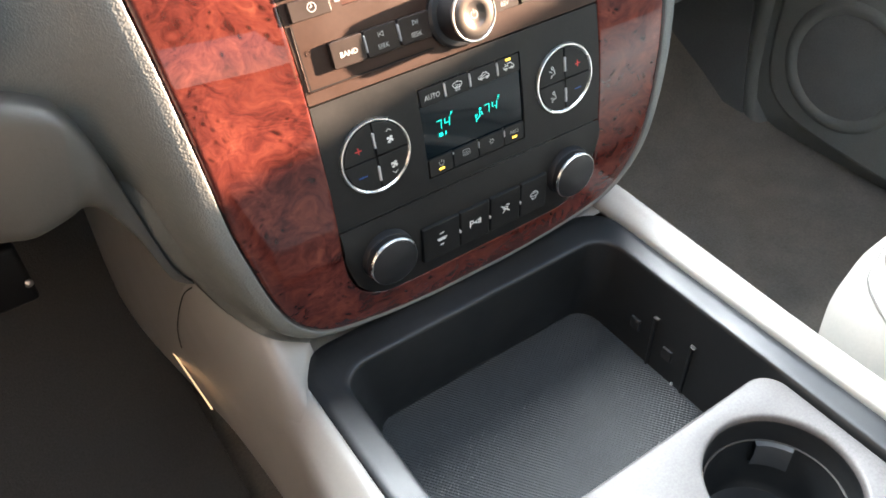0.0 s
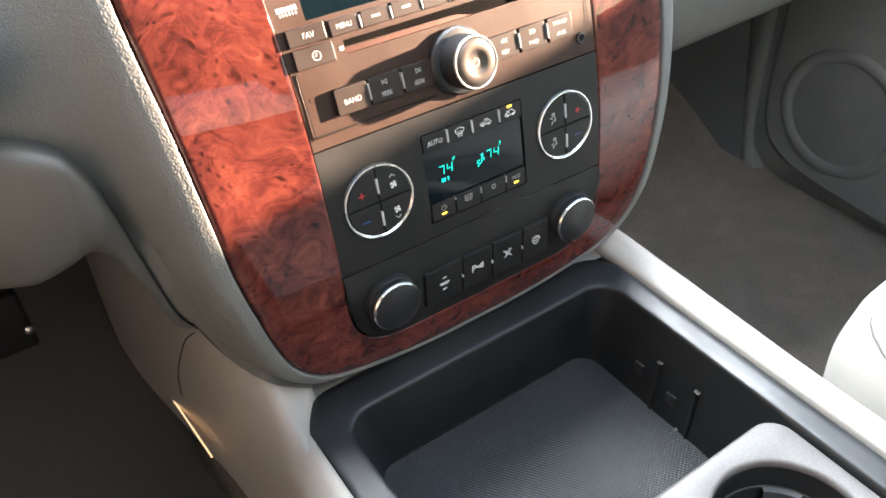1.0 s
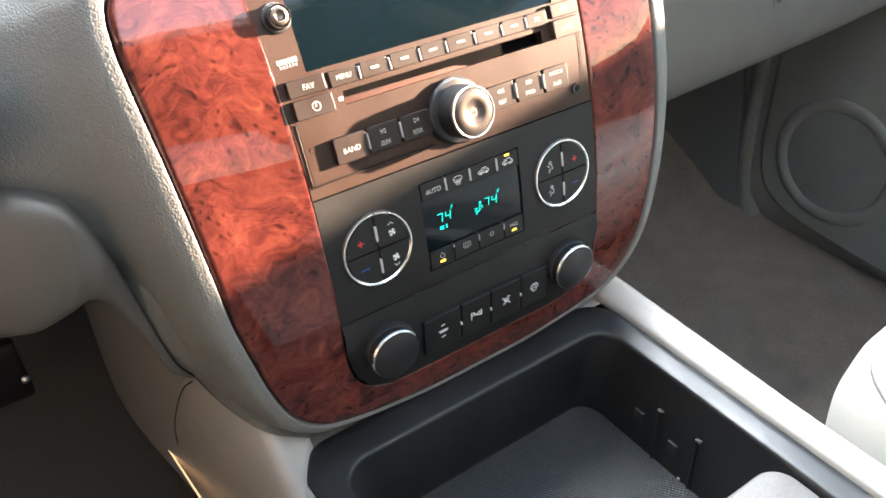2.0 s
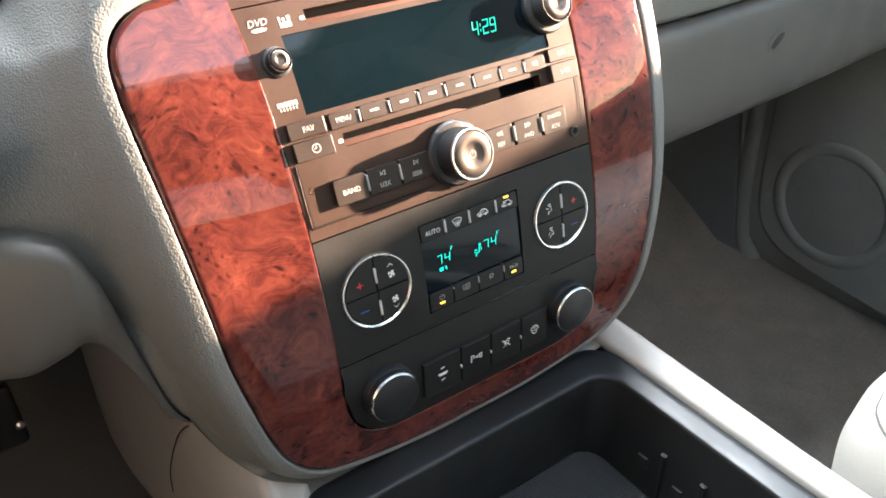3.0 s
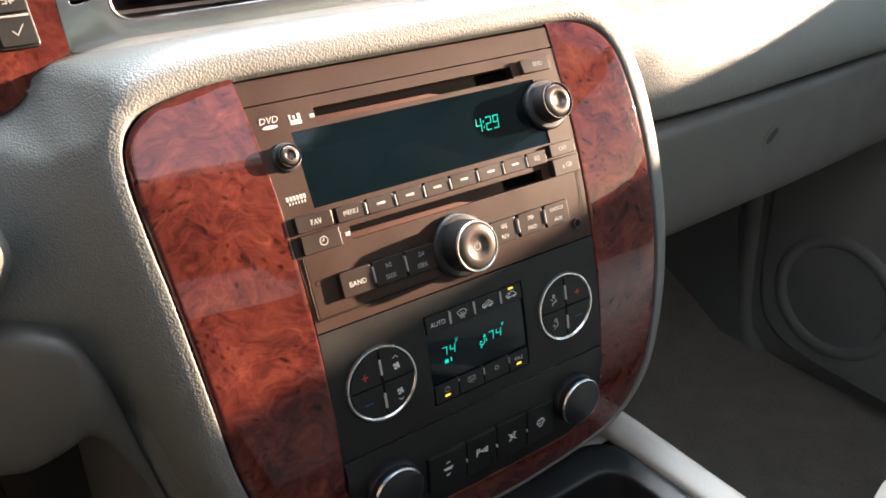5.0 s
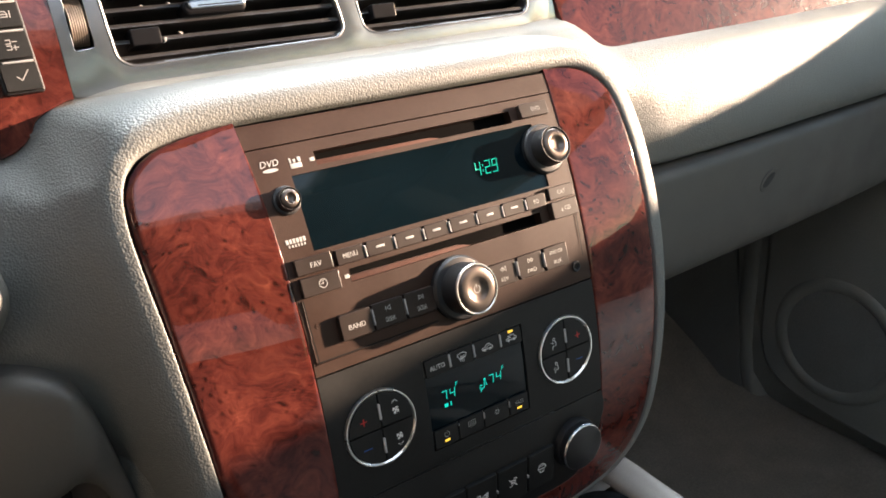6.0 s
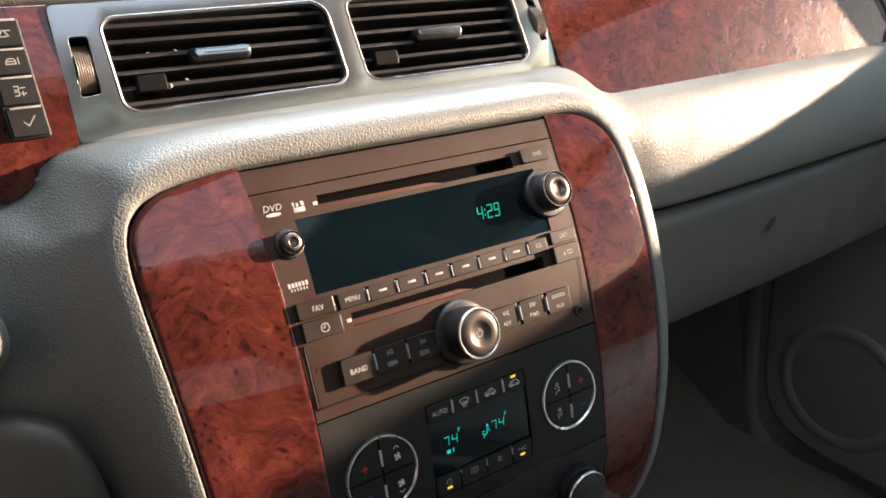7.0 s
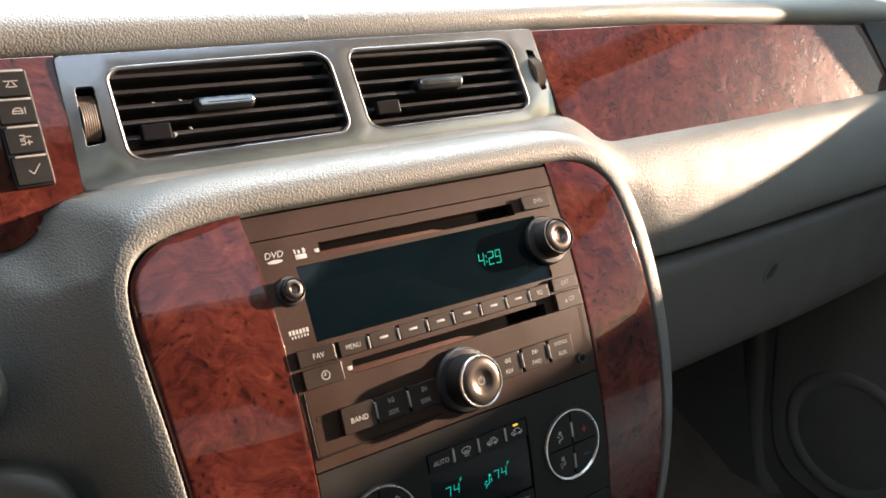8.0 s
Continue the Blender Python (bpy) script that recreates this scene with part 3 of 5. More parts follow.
def back(name, b, h, mat, parent, label=""):
    return part(name, holed(steps(b[0] - 0.001, b[1] + 0.001, 0.03), steps(b[2] - 0.001, b[3] + 0.001, 0.006), [], h, 0.0005), mat, parent, label, to=surf)


for s in (SLOT1, SLOT2):
    back("disc_slot", s, -0.0065, SLOT, radio, "dark disc slot")
    c = s[2]
    # felt flap cut short, shaped to show only its sunlit length
    part("slot_flap_lit", prism([(s[0] + 0.0003, c + 0.0001), (0.014, c + 0.0001), (0.006, c + 0.0022), (s[0] + 0.0003, c + 0.0032)], -0.0064, -0.0016, 0.0003), SLOT_LIP, radio, to=surf)
display = back("display", DISP, -0.0010, SCREEN, radio, "dark glossy display with teal clock")
part("clock_digits", digits("4:29", 0.0378, 0.1240, 0.0074, 0.0034, 0.00065, -0.0009, 0.16, 0.55), TEAL_DIM, display, "lit teal clock digits", to=surf)

# raised arch round the lower half of the radio
def frame_line(pts, w=0.0007, h=0.0006):
    return strokes([pts], w, h)


part("moulding", frame_line([(-0.0948, 0.0800), (-0.0940, 0.0475), (-0.0935, 0.0470)] + [(u, 0.0470) for u in (-0.06, -0.02)]), GAP, radio, to=surf)
part("ridge", join(prism(rect(-0.0956, -0.0950, 0.0470, 0.0800), -0.0004, 0.0008, 0.0003), prism(rect(-0.0950, -0.0200, 0.0459, 0.0465), -0.0004, 0.0008, 0.0003)), FACE, radio, "fine raised ridge", to=surf)
part("moulding", frame_line([(0.0945, 0.0900), (0.0928, 0.0560)]), GAP, radio, to=surf)


def button(b, parent, h=0.0022, mat=None, r=0.0008, name="button"):
    pts = rect(b[0], b[1], b[2], b[3], r, 3)
    return part(name, prism(pts, -0.001, h, 0.0005), mat or BUTTON, parent, to=surf)


def caption(text, size, u, v, parent, h=0.0022, mat=None, squeeze=0.9):
    size *= 0.9
    return part("marking", words(text, size, u, v, h, squeeze), mat or INK[0], parent, to=surf)


def sign(lines, parent, h=0.0022, width=0.00045, mat=None):
    xs, ys = [p[0] for q in lines for p in q], [p[1] for q in lines for p in q]
    a, b = (min(xs) + max(xs)) / 2, (min(ys) + max(ys)) / 2
    lines = [[(a + (x - a) * 0.82, b + (y - b) * 0.82) for x, y in q] for q in lines]
    width *= 0.85
    return part("symbol", strokes(lines, width, h), mat or INK[0], parent, to=surf)


INK = [MARK]

# preset row
fav = button((-0.0950, -0.0742, 0.0925, 0.1012), radio, 0.0028)
caption("FAV", 0.0046, -0.0838, 0.0965, fav, 0.0028)
clk = button((-0.0945, -0.0725, 0.0812, 0.0912), radio, 0.0028)
sign([arc(-0.0825, 0.0862, 0.0027), [(-0.0825, 0.0862), (-0.0825, 0.0880)], [(-0.0825, 0.0862), (-0.0838, 0.0862)]], clk, 0.0028)
row = [-0.0728, -0.0545, -0.0362, -0.0175, 0.0, 0.0193, 0.0383, 0.0560, 0.0725]
for i, (a, b) in enumerate(zip(row, row[1:])):
    k = button((a + 0.0010, b - 0.0010, 0.0922, 0.1006), radio, 0.0024)
    if i == 0:
        caption("MENU", 0.0042, (a + b) / 2, 0.0964, k, 0.0024, squeeze=0.85)
    elif i < 7:
        part("symbol", prism(rect((a + b) / 2 - 0.0026, (a + b) / 2 + 0.0026, 0.0960, 0.0972), 0.0023, 0.0026, 0.0001), MARK, k, to=surf)
    else:
        caption("EQ", 0.004, (a + b) / 2, 0.0964, k, 0.0024)
    if i:
        part("divider", prism(rect(a - 0.0005, a + 0.0005, 0.0928, 0.0992, 0.0003, 2), -0.001, 0.0030, 0.0003), MARK_DIM, radio, "pale divider rib", to=surf)
cat = button((0.0748, 0.0945, 0.0942, 0.1022), radio, 0.0030)
caption("CAT", 0.0040, 0.0846, 0.0982, cat, 0.0030)
cdb = button((0.0735, 0.0938, 0.0825, 0.0930), radio, 0.0044)
caption("CD", 0.0042, 0.0856, 0.0878, cdb, 0.0044)
sign([[(0.0815, 0.0865), (0.0804, 0.0865), (0.0809, 0.0885), (0.0815, 0.0865)]], cdb, 0.0044)
adv = button((0.0712, 0.0932, 0.1470, 0.1556), radio, 0.0034)
caption("DVD", 0.0042, 0.0836, 0.1513, adv, 0.0034, MARK_DIM)

# tuning row
for a, b, t in ((-0.0800, -0.0600, "BAND"), (-0.0598, -0.0396, "SEEK"), (-0.0392, -0.0195, "SEEK"), (0.0190, 0.0388, "REV"), (0.0400, 0.0596, "FWD"), (0.0608, 0.0800, "AUX")):
    k = button((a + 0.0004, b - 0.0004, 0.0538, 0.0676), radio, 0.0034 if t == "BAND" else 0.0026, r=0.0014 if t == "BAND" else 0.0008)
    h = 0.0034 if t == "BAND" else 0.0026
    m = (a + b) / 2
    if t == "BAND":
        caption(t, 0.0044, m, 0.0600, k, h, squeeze=0.95)
    else:
        caption(t, 0.0039, m, 0.0575, k, h)
        if t == "SEEK":
            s = -1 if a < -0.05 else 1
            sign([[(m - s * 0.0014, 0.0652), (m - s * 0.0014, 0.0622), (m + s * 0.0014, 0.0637), (m - s * 0.0014, 0.0652)], [(m + s * 0.0020, 0.0652), (m + s * 0.0020, 0.0622)]], k, h, 0.0004)
        elif t == "AUX":
            caption("DVD/CD", 0.0034, m, 0.0637, k, h)
        else:
            s = -1 if t == "REV" else 1
            sign([[(m + d - s * 0.0010, 0.0652), (m + d - s * 0.0010, 0.0622), (m + d + s * 0.0012, 0.0637), (m + d - s * 0.0010, 0.0652)] for d in (-0.0014, 0.0014)], k, h, 0.0004)
for d in (-0.0597, -0.0394, 0.0394, 0.0602):
    part("divider", prism(rect(d - 0.0005, d + 0.0005, 0.0568, 0.0654, 0.0003, 2), -0.001, 0.0036, 0.0003), MARK_DIM, radio, "pale divider rib", to=surf)


def knob(name, u, v, r0, r1, h, cap_r, parent, label, rim=None):
    """A knob on a collar: skirt, barrel, bright rim and dished cap."""
    k = part(name, lathe([(r0, -0.001), (r0, h * 0.16), (r0 * 0.93, h * 0.24), (r1 * 1.04, h * 0.27), (r1 * 1.02, h * 0.8), (r1, h * 0.92), (r1 * 0.97, h), (cap_r * 0.9, h - 0.001)], u, v), BLACK, parent, label, to=surf)
    part("rim", ring(r1 * 0.985, r1 * 0.09, 0.0010, u, v), rim or CHROME, k, "thin rim", to=lambda a, b, c: surf(a, b, c + h - 0.0002))
    part("cap", lathe([(cap_r, h - 0.0005), (cap_r, h + 0.0002), (cap_r * 0.95, h + 0.0008), (cap_r * 0.8, h + 0.0014), (cap_r * 0.58, h + 0.0016), (cap_r * 0.50, h + 0.0012), (cap_r * 0.40, h + 0.0004), (cap_r * 0.2, h + 0.0), (cap_r * 0.02, h + 0.0)], u, v), STEEL, k, "dished satin metal cap", to=surf)
    return k


volume = knob("volume_knob", -0.0022, 0.0612, 0.0186, 0.0140, 0.0185, 0.0124, radio, "large ribbed volume knob with bright rim")
sign([arc(-0.0022, 0.0612, 0.0024, 125, 415), [(-0.0022, 0.0618), (-0.0022, 0.0643)]], volume, 0.0186, 0.0005)
knob("tuning_knob", 0.0823, 0.1262, 0.0155, 0.0112, 0.0125, 0.0094, radio, "round tuning knob with metal cap", BLACK)
small = knob("eject_knob", -0.0883, 0.1316, 0.0076, 0.0060, 0.0052, 0.0050, radio, "small round push knob with metal cap", BLACK)
part("socket", ring(0.0034, 0.0014, 0.0012, 0.0862, 0.0500, 24), BLACK, radio, "small audio socket", to=surf)
part("socket_hole", lathe([(0.0021, 0.0001), (0.0021, 0.0004)], 0.0862, 0.0500, 20), GAP, radio, to=surf)
part("indicator", lathe([(0.0016, 0.0), (0.0015, 0.0002), (0.0012, 0.0002), (0.0010, 0.0), (0.0004, 0.0001)], -0.0900, 0.0655, 20), FACE, radio, "tiny round indicator", to=surf)
# format marks: plain pale shapes
part("marking", words("DVD", 0.0050, -0.0918, 0.1516, 0.0002, 1.0, lean=0.25), MARK, radio, to=surf)
part("symbol", prism(arc(-0.0917, 0.1482, 0.0042, 0, 345, 20, 0.0010), 0.0, 0.0002, 0.0001), MARK, radio, to=surf)
part("symbol", join(prism(rect(-0.0806, -0.0742, 0.1470, 0.1496), 0.0, 0.0002, 0.0001), prism(rect(-0.0806, -0.0796, 0.1500, 0.1526), 0.0, 0.0002, 0.0001), prism(rect(-0.0786, -0.0772, 0.1500, 0.1518), 0.0, 0.0002, 0.0001), prism(rect(-0.0760, -0.0742, 0.1500, 0.1526), 0.0, 0.0002, 0.0001)), MARK, radio, to=surf)
part("symbol", join(*[prism(rect(-0.0952 + 0.0019 * i, -0.0938 + 0.0019 * i, 0.1096, 0.1120), 0.0, 0.0002, 0.0001) for i in range(6)], *[prism(rect(-0.0942 + 0.0017 * i, -0.0934 + 0.0017 * i, 0.1076, 0.1090), 0.0, 0.0002, 0.0001) for i in range(6)]), MARK, radio, to=surf)
for s in (SLOT1, SLOT2):
    part("symbol", prism(rect(s[0] - 0.0034, s[0] - 0.0006, s[2] + 0.0026, s[2] + 0.0046), 0.0, 0.0002, 0.0001), MARK, radio, to=surf)

# ---- climate panel ----
# ink colour lifted here, against the panel's shade
INK[0] = MARK_LIFTED
climate = thing("climate_control", "black climate control panel with round keypads and display", "climate control")
LCD = (-0.0352, 0.0362, -0.0285, 0.0278)
us = cuts([-0.1, -0.0955, 0.0955, 0.1, LCD[0], LCD[1]], 0.02)
part("faceplate", holed(us, cuts([-0.0380, 0.0388, LCD[2], LCD[3]], 0.006), [LCD], 0.0, 0.006, edge), HVAC, climate, to=surf)
screen = back("display", (LCD[0] + 0.001, LCD[1] - 0.001, -0.0155, 0.0162), -0.0014, SCREEN, climate, "dark display with teal digits")
for t, u, v, s in (("74", -0.0208, 0.0026, 0.0082), ("74", 0.0128, 0.0008, 0.0082)):
    part("digits", digits(t, u, v, 0.0050, 0.0032, 0.0005, -0.0012, 0.12, 0.75), TEAL, screen, "lit teal temperature digits", to=surf)
    part("digits", digits("F", u + 0.0064, v + 0.0042, 0.0021, 0.0013, 0.00035, -0.0012), TEAL, screen, to=surf)
part("digits", prism(rect(-0.0242, -0.0217, -0.0050, -0.0028), -0.0014, -0.0011, 0.0001), TEAL, screen, to=surf)
part("digits", prism(rect(-0.0200, -0.0193, -0.0050, -0.0026), -0.0014, -0.0011, 0.0001), TEAL, screen, to=surf)
part("digits", join(strokes([[(0.0048, 0.0008), (0.0046, -0.0022), (0.0022, -0.0034), (0.0020, -0.0046)], [(0.0060, 0.0004), (0.0064, -0.0016)], [(0.0014, -0.0006), (0.0030, -0.0008)], [(0.0012, -0.0020), (0.0024, -0.0022)]], 0.0006, -0.0012), strokes([arc(0.0052, 0.0022, 0.0006, 0, 360, 8)], 0.0006, -0.0012)), TEAL, screen, to=surf)
# upper and lower key rows of the display
top_marks = [-0.0345, -0.0176, -0.0004, 0.0190, 0.0355]
for i, (a, b) in enumerate(zip(top_marks, top_marks[1:])):
    k = button((a + 0.0003, b - 0.0003, 0.0168, 0.0272), climate, 0.0006, HVAC)
    m, v = (a + b) / 2, 0.0218
    if i == 0:
        caption("AUTO", 0.0046, m, v - 0.0004, k, 0.0006)
    elif i == 1:
        sign([[(m - 0.0024, v - 0.0008), (m - 0.0040, v + 0.0018)] + arc(m, v + 0.0010, 0.0040, 165, 15, 8, 0.0022) + [(m + 0.0040, v + 0.0018), (m + 0.0024, v - 0.0008), (m - 0.0024, v - 0.0008)]] + [[(m + d, v + 0.0012), (m + d + 0.0003, v - 0.0006), (m + d - 0.0003, v - 0.0018), (m + d, v - 0.0032)] for d in (-0.0014, 0.0, 0.0014)], k, 0.0006)
    else:
        body = [(m - 0.0045, v - 0.0014), (m - 0.0045, v), (m - 0.002, v + 0.0006), (m - 0.0006, v + 0.0022), (m + 0.0022, v + 0.0022), (m + 0.0032, v + 0.0006), (m + 0.0045, v), (m + 0.0045, v - 0.0014), (m - 0.0045, v - 0.0014)]
        sign([body, arc(m - 0.0025, v - 0.0016, 0.0008, 0, 360, 8), arc(m + 0.0025, v - 0.0016, 0.0008, 0, 360, 8)] + ([[(m - 0.0015, v - 0.0004), (m + 0.0015, v + 0.0010)]] if i == 2 else [[(m - 0.003, v + 0.0020), (m - 0.0006, v + 0.0002)]]), k, 0.0006, 0.0005)
    if i == 3:
        part("lamp", prism(rect(m - 0.0018, m + 0.0018, 0.0250, 0.0264, 0.0003), 0.0, 0.0009, 0.0002), AMBER, k, "lit amber indicator", to=surf)
for d in top_marks[1:4]:
    part("divider", prism(rect(d - 0.0006, d + 0.0006, 0.0186, 0.0262, 0.0002, 2), 0.0, 0.0014, 0.0003), MARK, climate, "white divider rib", to=surf)
low_marks = [-0.0345, -0.0174, 0.0010, 0.0201, 0.0355]
for i, (a, b) in enumerate(zip(low_marks, low_marks[1:])):
    k = button((a + 0.0003, b - 0.0003, -0.0278, -0.0162), climate, 0.0004, HVAC)
    m, v = (a + b) / 2, -0.0205
    if i == 0:
        sign([arc(m, v, 0.0020, 120, 420), [(m, v + 0.0004), (m, v + 0.0026)]], k, 0.0004, 0.0004, MARK)
    elif i == 1:
        sign([rect(m - 0.0030, m + 0.0030, v - 0.0018, v + 0.0022, 0.0006) + [(m - 0.0024, v - 0.0018)]] + [[(m + d, v + 0.0012), (m + d, v - 0.0026)] for d in (-0.0014, 0.0, 0.0014)], k, 0.0004, 0.0004, MARK)
    elif i == 2:
        sign([arc(m, v, 0.0014, 0, 360, 8)] + [[(m + 0.0015 * math.cos(q), v + 0.0015 * math.sin(q)), (m + 0.0023 * math.cos(q), v + 0.0023 * math.sin(q))] for q in [math.pi / 3 * j for j in range(6)]], k, 0.0004, 0.0004, MARK)
    else:
        caption("PASS", 0.0038, m, v - 0.0002, k, 0.0004, MARK)
    if i in (0, 3):
        part("lamp", prism(rect(m - 0.0018, m + 0.0018, -0.0250, -0.0236, 0.0003), 0.0, 0.0007, 0.0002), AMBER, k, "lit amber indicator", to=surf)
for d, s in ((-0.0174, 0.0012), (0.0010, 0.0042), (0.0201, 0.0042)):
    part("divider", prism(rect(d - 0.0004, d + 0.0004, -0.0172 - s, -0.0172, 0.0002, 2), 0.0, 0.0010, 0.0002), MARK_DIM, climate, to=surf)


def keypad(cu, side):
    """A round four-way keypad in a chrome ring."""
    R = 0.0221
    pad_ = part("keypad_well", lathe([(R, 0.0), (R, 0.0006), (R - 0.0012, 0.0003)], cu, 0.0004), GAP, climate, to=surf)
    part("chrome_ring", ring(R, 0.0019, 0.0019, cu, 0.0004, 72), CHROME, pad_, "bright chrome ring", to=surf)
    for q in range(4):
        g = 0.0004
        su, sv = (1, 1, -1, -1)[q], (1, -1, -1, 1)[q]
        r = R - 0.0021
        pts = [(cu + su * g, 0.0004 + sv * g)] + [(cu + su * max(g, r * math.sin(a)), 0.0004 + sv * max(g, r * math.cos(a))) for a in [math.pi / 2 * i / 9 for i in range(10)]]
        if su * sv > 0:
            pts = pts[::-1]
        part("key", prism(pts, 0.0, 0.0016, 0.0004), HVAC, pad_, to=surf)
    for a, b in ((0.0055, 0.0145), (-0.0145, -0.0055)):
        part("divider", prism(rect(cu - 0.0007, cu + 0.0007, a, b, 0.0003, 2), 0.001, 0.0024, 0.0003), MARK, pad_, "white divider rib", to=surf)
    h = 0.0016
    if side < 0:
        plus, minus, icon = cu - 0.0102, cu - 0.0102, cu + 0.0098
        fan = lambda c: [[(icon + 0.0004 * j, c + 0.0), (icon + 0.0022 * math.cos(q), c + 0.0022 * math.sin(q)), (icon + 0.0020 * math.cos(q + 0.6), c + 0.0020 * math.sin(q + 0.6))] for j, q in enumerate([math.pi / 4 + math.pi / 2 * k for k in range(4)])]
        sign(fan(0.0075), pad_, h, 0.0011)
        sign([[(icon - 0.002, 0.0122), (icon, 0.0138), (icon + 0.002, 0.0122)]], pad_, h, 0.0005)
        sign(fan(-0.0080), pad_, h, 0.0011)
        sign([[(icon - 0.002, -0.0120), (icon, -0.0136), (icon + 0.002, -0.0120)]], pad_, h, 0.0005)
    else:
        plus, minus, icon = cu + 0.0100, cu + 0.0100, cu - 0.0095
        for c, s in ((0.0080, 1), (-0.0080, -1)):
            sign([arc(icon, c + 0.0030, 0.0011, 0, 360, 8), [(icon + 0.0012, c + 0.0016), (icon + 0.0020, c - 0.0016), (icon - 0.0014, c - 0.0024), (icon - 0.0016, c - 0.0044)], [(icon - 0.0030, c + 0.0012 * s), (icon - 0.0008, c)]], pad_, h, 0.0005)
    sign([[(plus - 0.0022, 0.0075), (plus + 0.0022, 0.0075)], [(plus, 0.0053), (plus, 0.0097)]], pad_, h, 0.0008, RED)
    sign([[(minus - 0.0030, -0.0085), (minus + 0.0030, -0.0085)]], pad_, h, 0.0008, BLUE)


keypad(-0.0668, -1)
keypad(0.0680, 1)

# ---- switch bank with two socket caps ----
bank = thing("switch_bank", "black lower switch bank with two capped power sockets", "switch panel")
lowline = lambda u: -0.0995 if abs(u) < 0.062 else -0.0995 + 0.040 * (1 - math.sqrt(max(0.0, 1 - min(1.0, (abs(u) - 0.062) / 0.0349) ** 2)))
rows = []
for f in [i / 14 for i in range(15)]:
    rows.append([surf(u, -0.0386 + (lowline(u) + 0.0386) * f, 0.0002 + 0.0025 * math.sin(math.pi * min(1, f * 1.0)) ) for u in steps(-0.0969, 0.0969, 0.006)])
rim_row = [p + Vector((0, 0.008, 0)) for p in rows[-1]]
part("panel", loft(rows + [rim_row]), HVAC, bank, sharp=50)
sw = [-0.0464, -0.0184, 0.0048, 0.0292, 0.0516]
for i, (a, b) in enumerate(zip(sw, sw[1:])):
    pts = rect(a + 0.0004, b - 0.0004, -0.0860, -0.0588, 0.0012, 3)
    k = part("switch", prism(pts, 0.0, 0.0048, 0.0008), HVAC, bank, to=surf)
    m, v = (a + b) / 2, -0.0712
    h = 0.0048
    if i == 0:
        sign([[(m - 0.004, v + 0.0006), (m + 0.004, v + 0.0006)], [(m - 0.003, v - 0.0008), (m + 0.003, v - 0.0008)], [(m - 0.0014, v + 0.0052), (m + 0.0014, v + 0.0058)], [(m - 0.0014, v - 0.0058), (m + 0.0014, v - 0.0052)], [(m - 0.002, v - 0.0001), (m + 0.0022, v - 0.0001)]], k, h, 0.0012)
    elif i == 1:
        sign([[(m - 0.0050, v - 0.003), (m - 0.0050, v + 0.003), (m - 0.0026, v + 0.003), (m - 0.0022, v + 0.0006), (m - 0.0048, v)], [(m + 0.0046, v - 0.0018), (m - 0.0012, v + 0.0004), (m + 0.0046, v + 0.0026), (m + 0.0046, v - 0.0018)], [(m + 0.003, v - 0.001), (m + 0.003, v + 0.0016)]], k, h, 0.0009)
    elif i == 2:
        sign([[(m - 0.0040, v + 0.0032), (m + 0.0036, v - 0.0036)], [(m - 0.0018, v + 0.0018), (m + 0.0020, v + 0.0012), (m + 0.0014, v - 0.0014), (m - 0.0018, v - 0.0008), (m - 0.0018, v + 0.0018)], [(m - 0.0030, v - 0.0034), (m - 0.0006, v - 0.0022)], [(m + 0.0006, v + 0.0034), (m + 0.0034, v + 0.0026)]], k, h, 0.0009)
    else:
        sign([arc(m, v - 0.0018, 0.0040, 15, 165, 9, 0.0052) + [(m - 0.0026, v - 0.0010), (m + 0.0026, v - 0.0010), (m + 0.0038, v)], arc(m, v - 0.0022, 0.0022, 180, 360, 6), [(m - 0.0014, v + 0.0014), (m + 0.0016, v + 0.0018)]], k, h, 0.0008)
for d in sw[1:4]:
    part("symbol", prism(rect(d - 0.0005, d + 0.0005, -0.0740, -0.0722), 0.003, 0.0052, 0.0002), MARK, bank, to=surf)
for s in (-1, 1):
    cu, cv = s * 0.0700, -0.0655
    cap_ = part("socket_cap", lathe([(0.0172, -0.001), (0.0172, 0.004), (0.0164, 0.0062), (0.0158, 0.0064), (0.0158, 0.0102), (0.0152, 0.0118), (0.0140, 0.0124), (0.0020, 0.0128)], cu, cv, 48), BLACK, bank, "round black socket cap", to=surf)
    part("rim", lathe_open([(0.0159, 0.0100), (0.0162, 0.0105), (0.0161, 0.0112), (0.0156, 0.0118), (0.0152, 0.0119)], cu, cv, 56), CHROME, cap_, "thin chrome rim", to=surf)

# ---- upper dash: vents ----
vents = thing("vent_bezel", "satin silver bezel holding the two centre air vents", "air vent")
VL = [(-0.1408, 0.0575), (-0.136, 0.0622), (-0.0165, 0.0643), (-0.0085, 0.0590), (-0.0018, 0.0190), (-0.0070, 0.0135), (-0.1310, 0.0118), (-0.1375, 0.0165)]
VR = [(0.0048, 0.0600), (0.0090, 0.0645), (0.1270, 0.0655), (0.1365, 0.0600), (0.1458, 0.0195), (0.1405, 0.0140), (0.0190, 0.0133), (0.0118, 0.0175)]


def rounded(pts, r, n=5):
    """A polygon with every corner rounded."""
    out, m = [], len(pts)
    for i in range(m):
        p, q, s = Vector(pts[i - 1]), Vector(pts[i]), Vector(pts[(i + 1) % m])
        a, b = (p - q), (s - q)
        k = min(r, a.length * 0.48, b.length * 0.48)
        a, b = q + a.normalized() * k, q + b.normalized() * k
        for j in range(n + 1):
            t = j / n
            out.append(tuple((1 - t) ** 2 * a + 2 * t * (1 - t) * q + t * t * b))
    return out


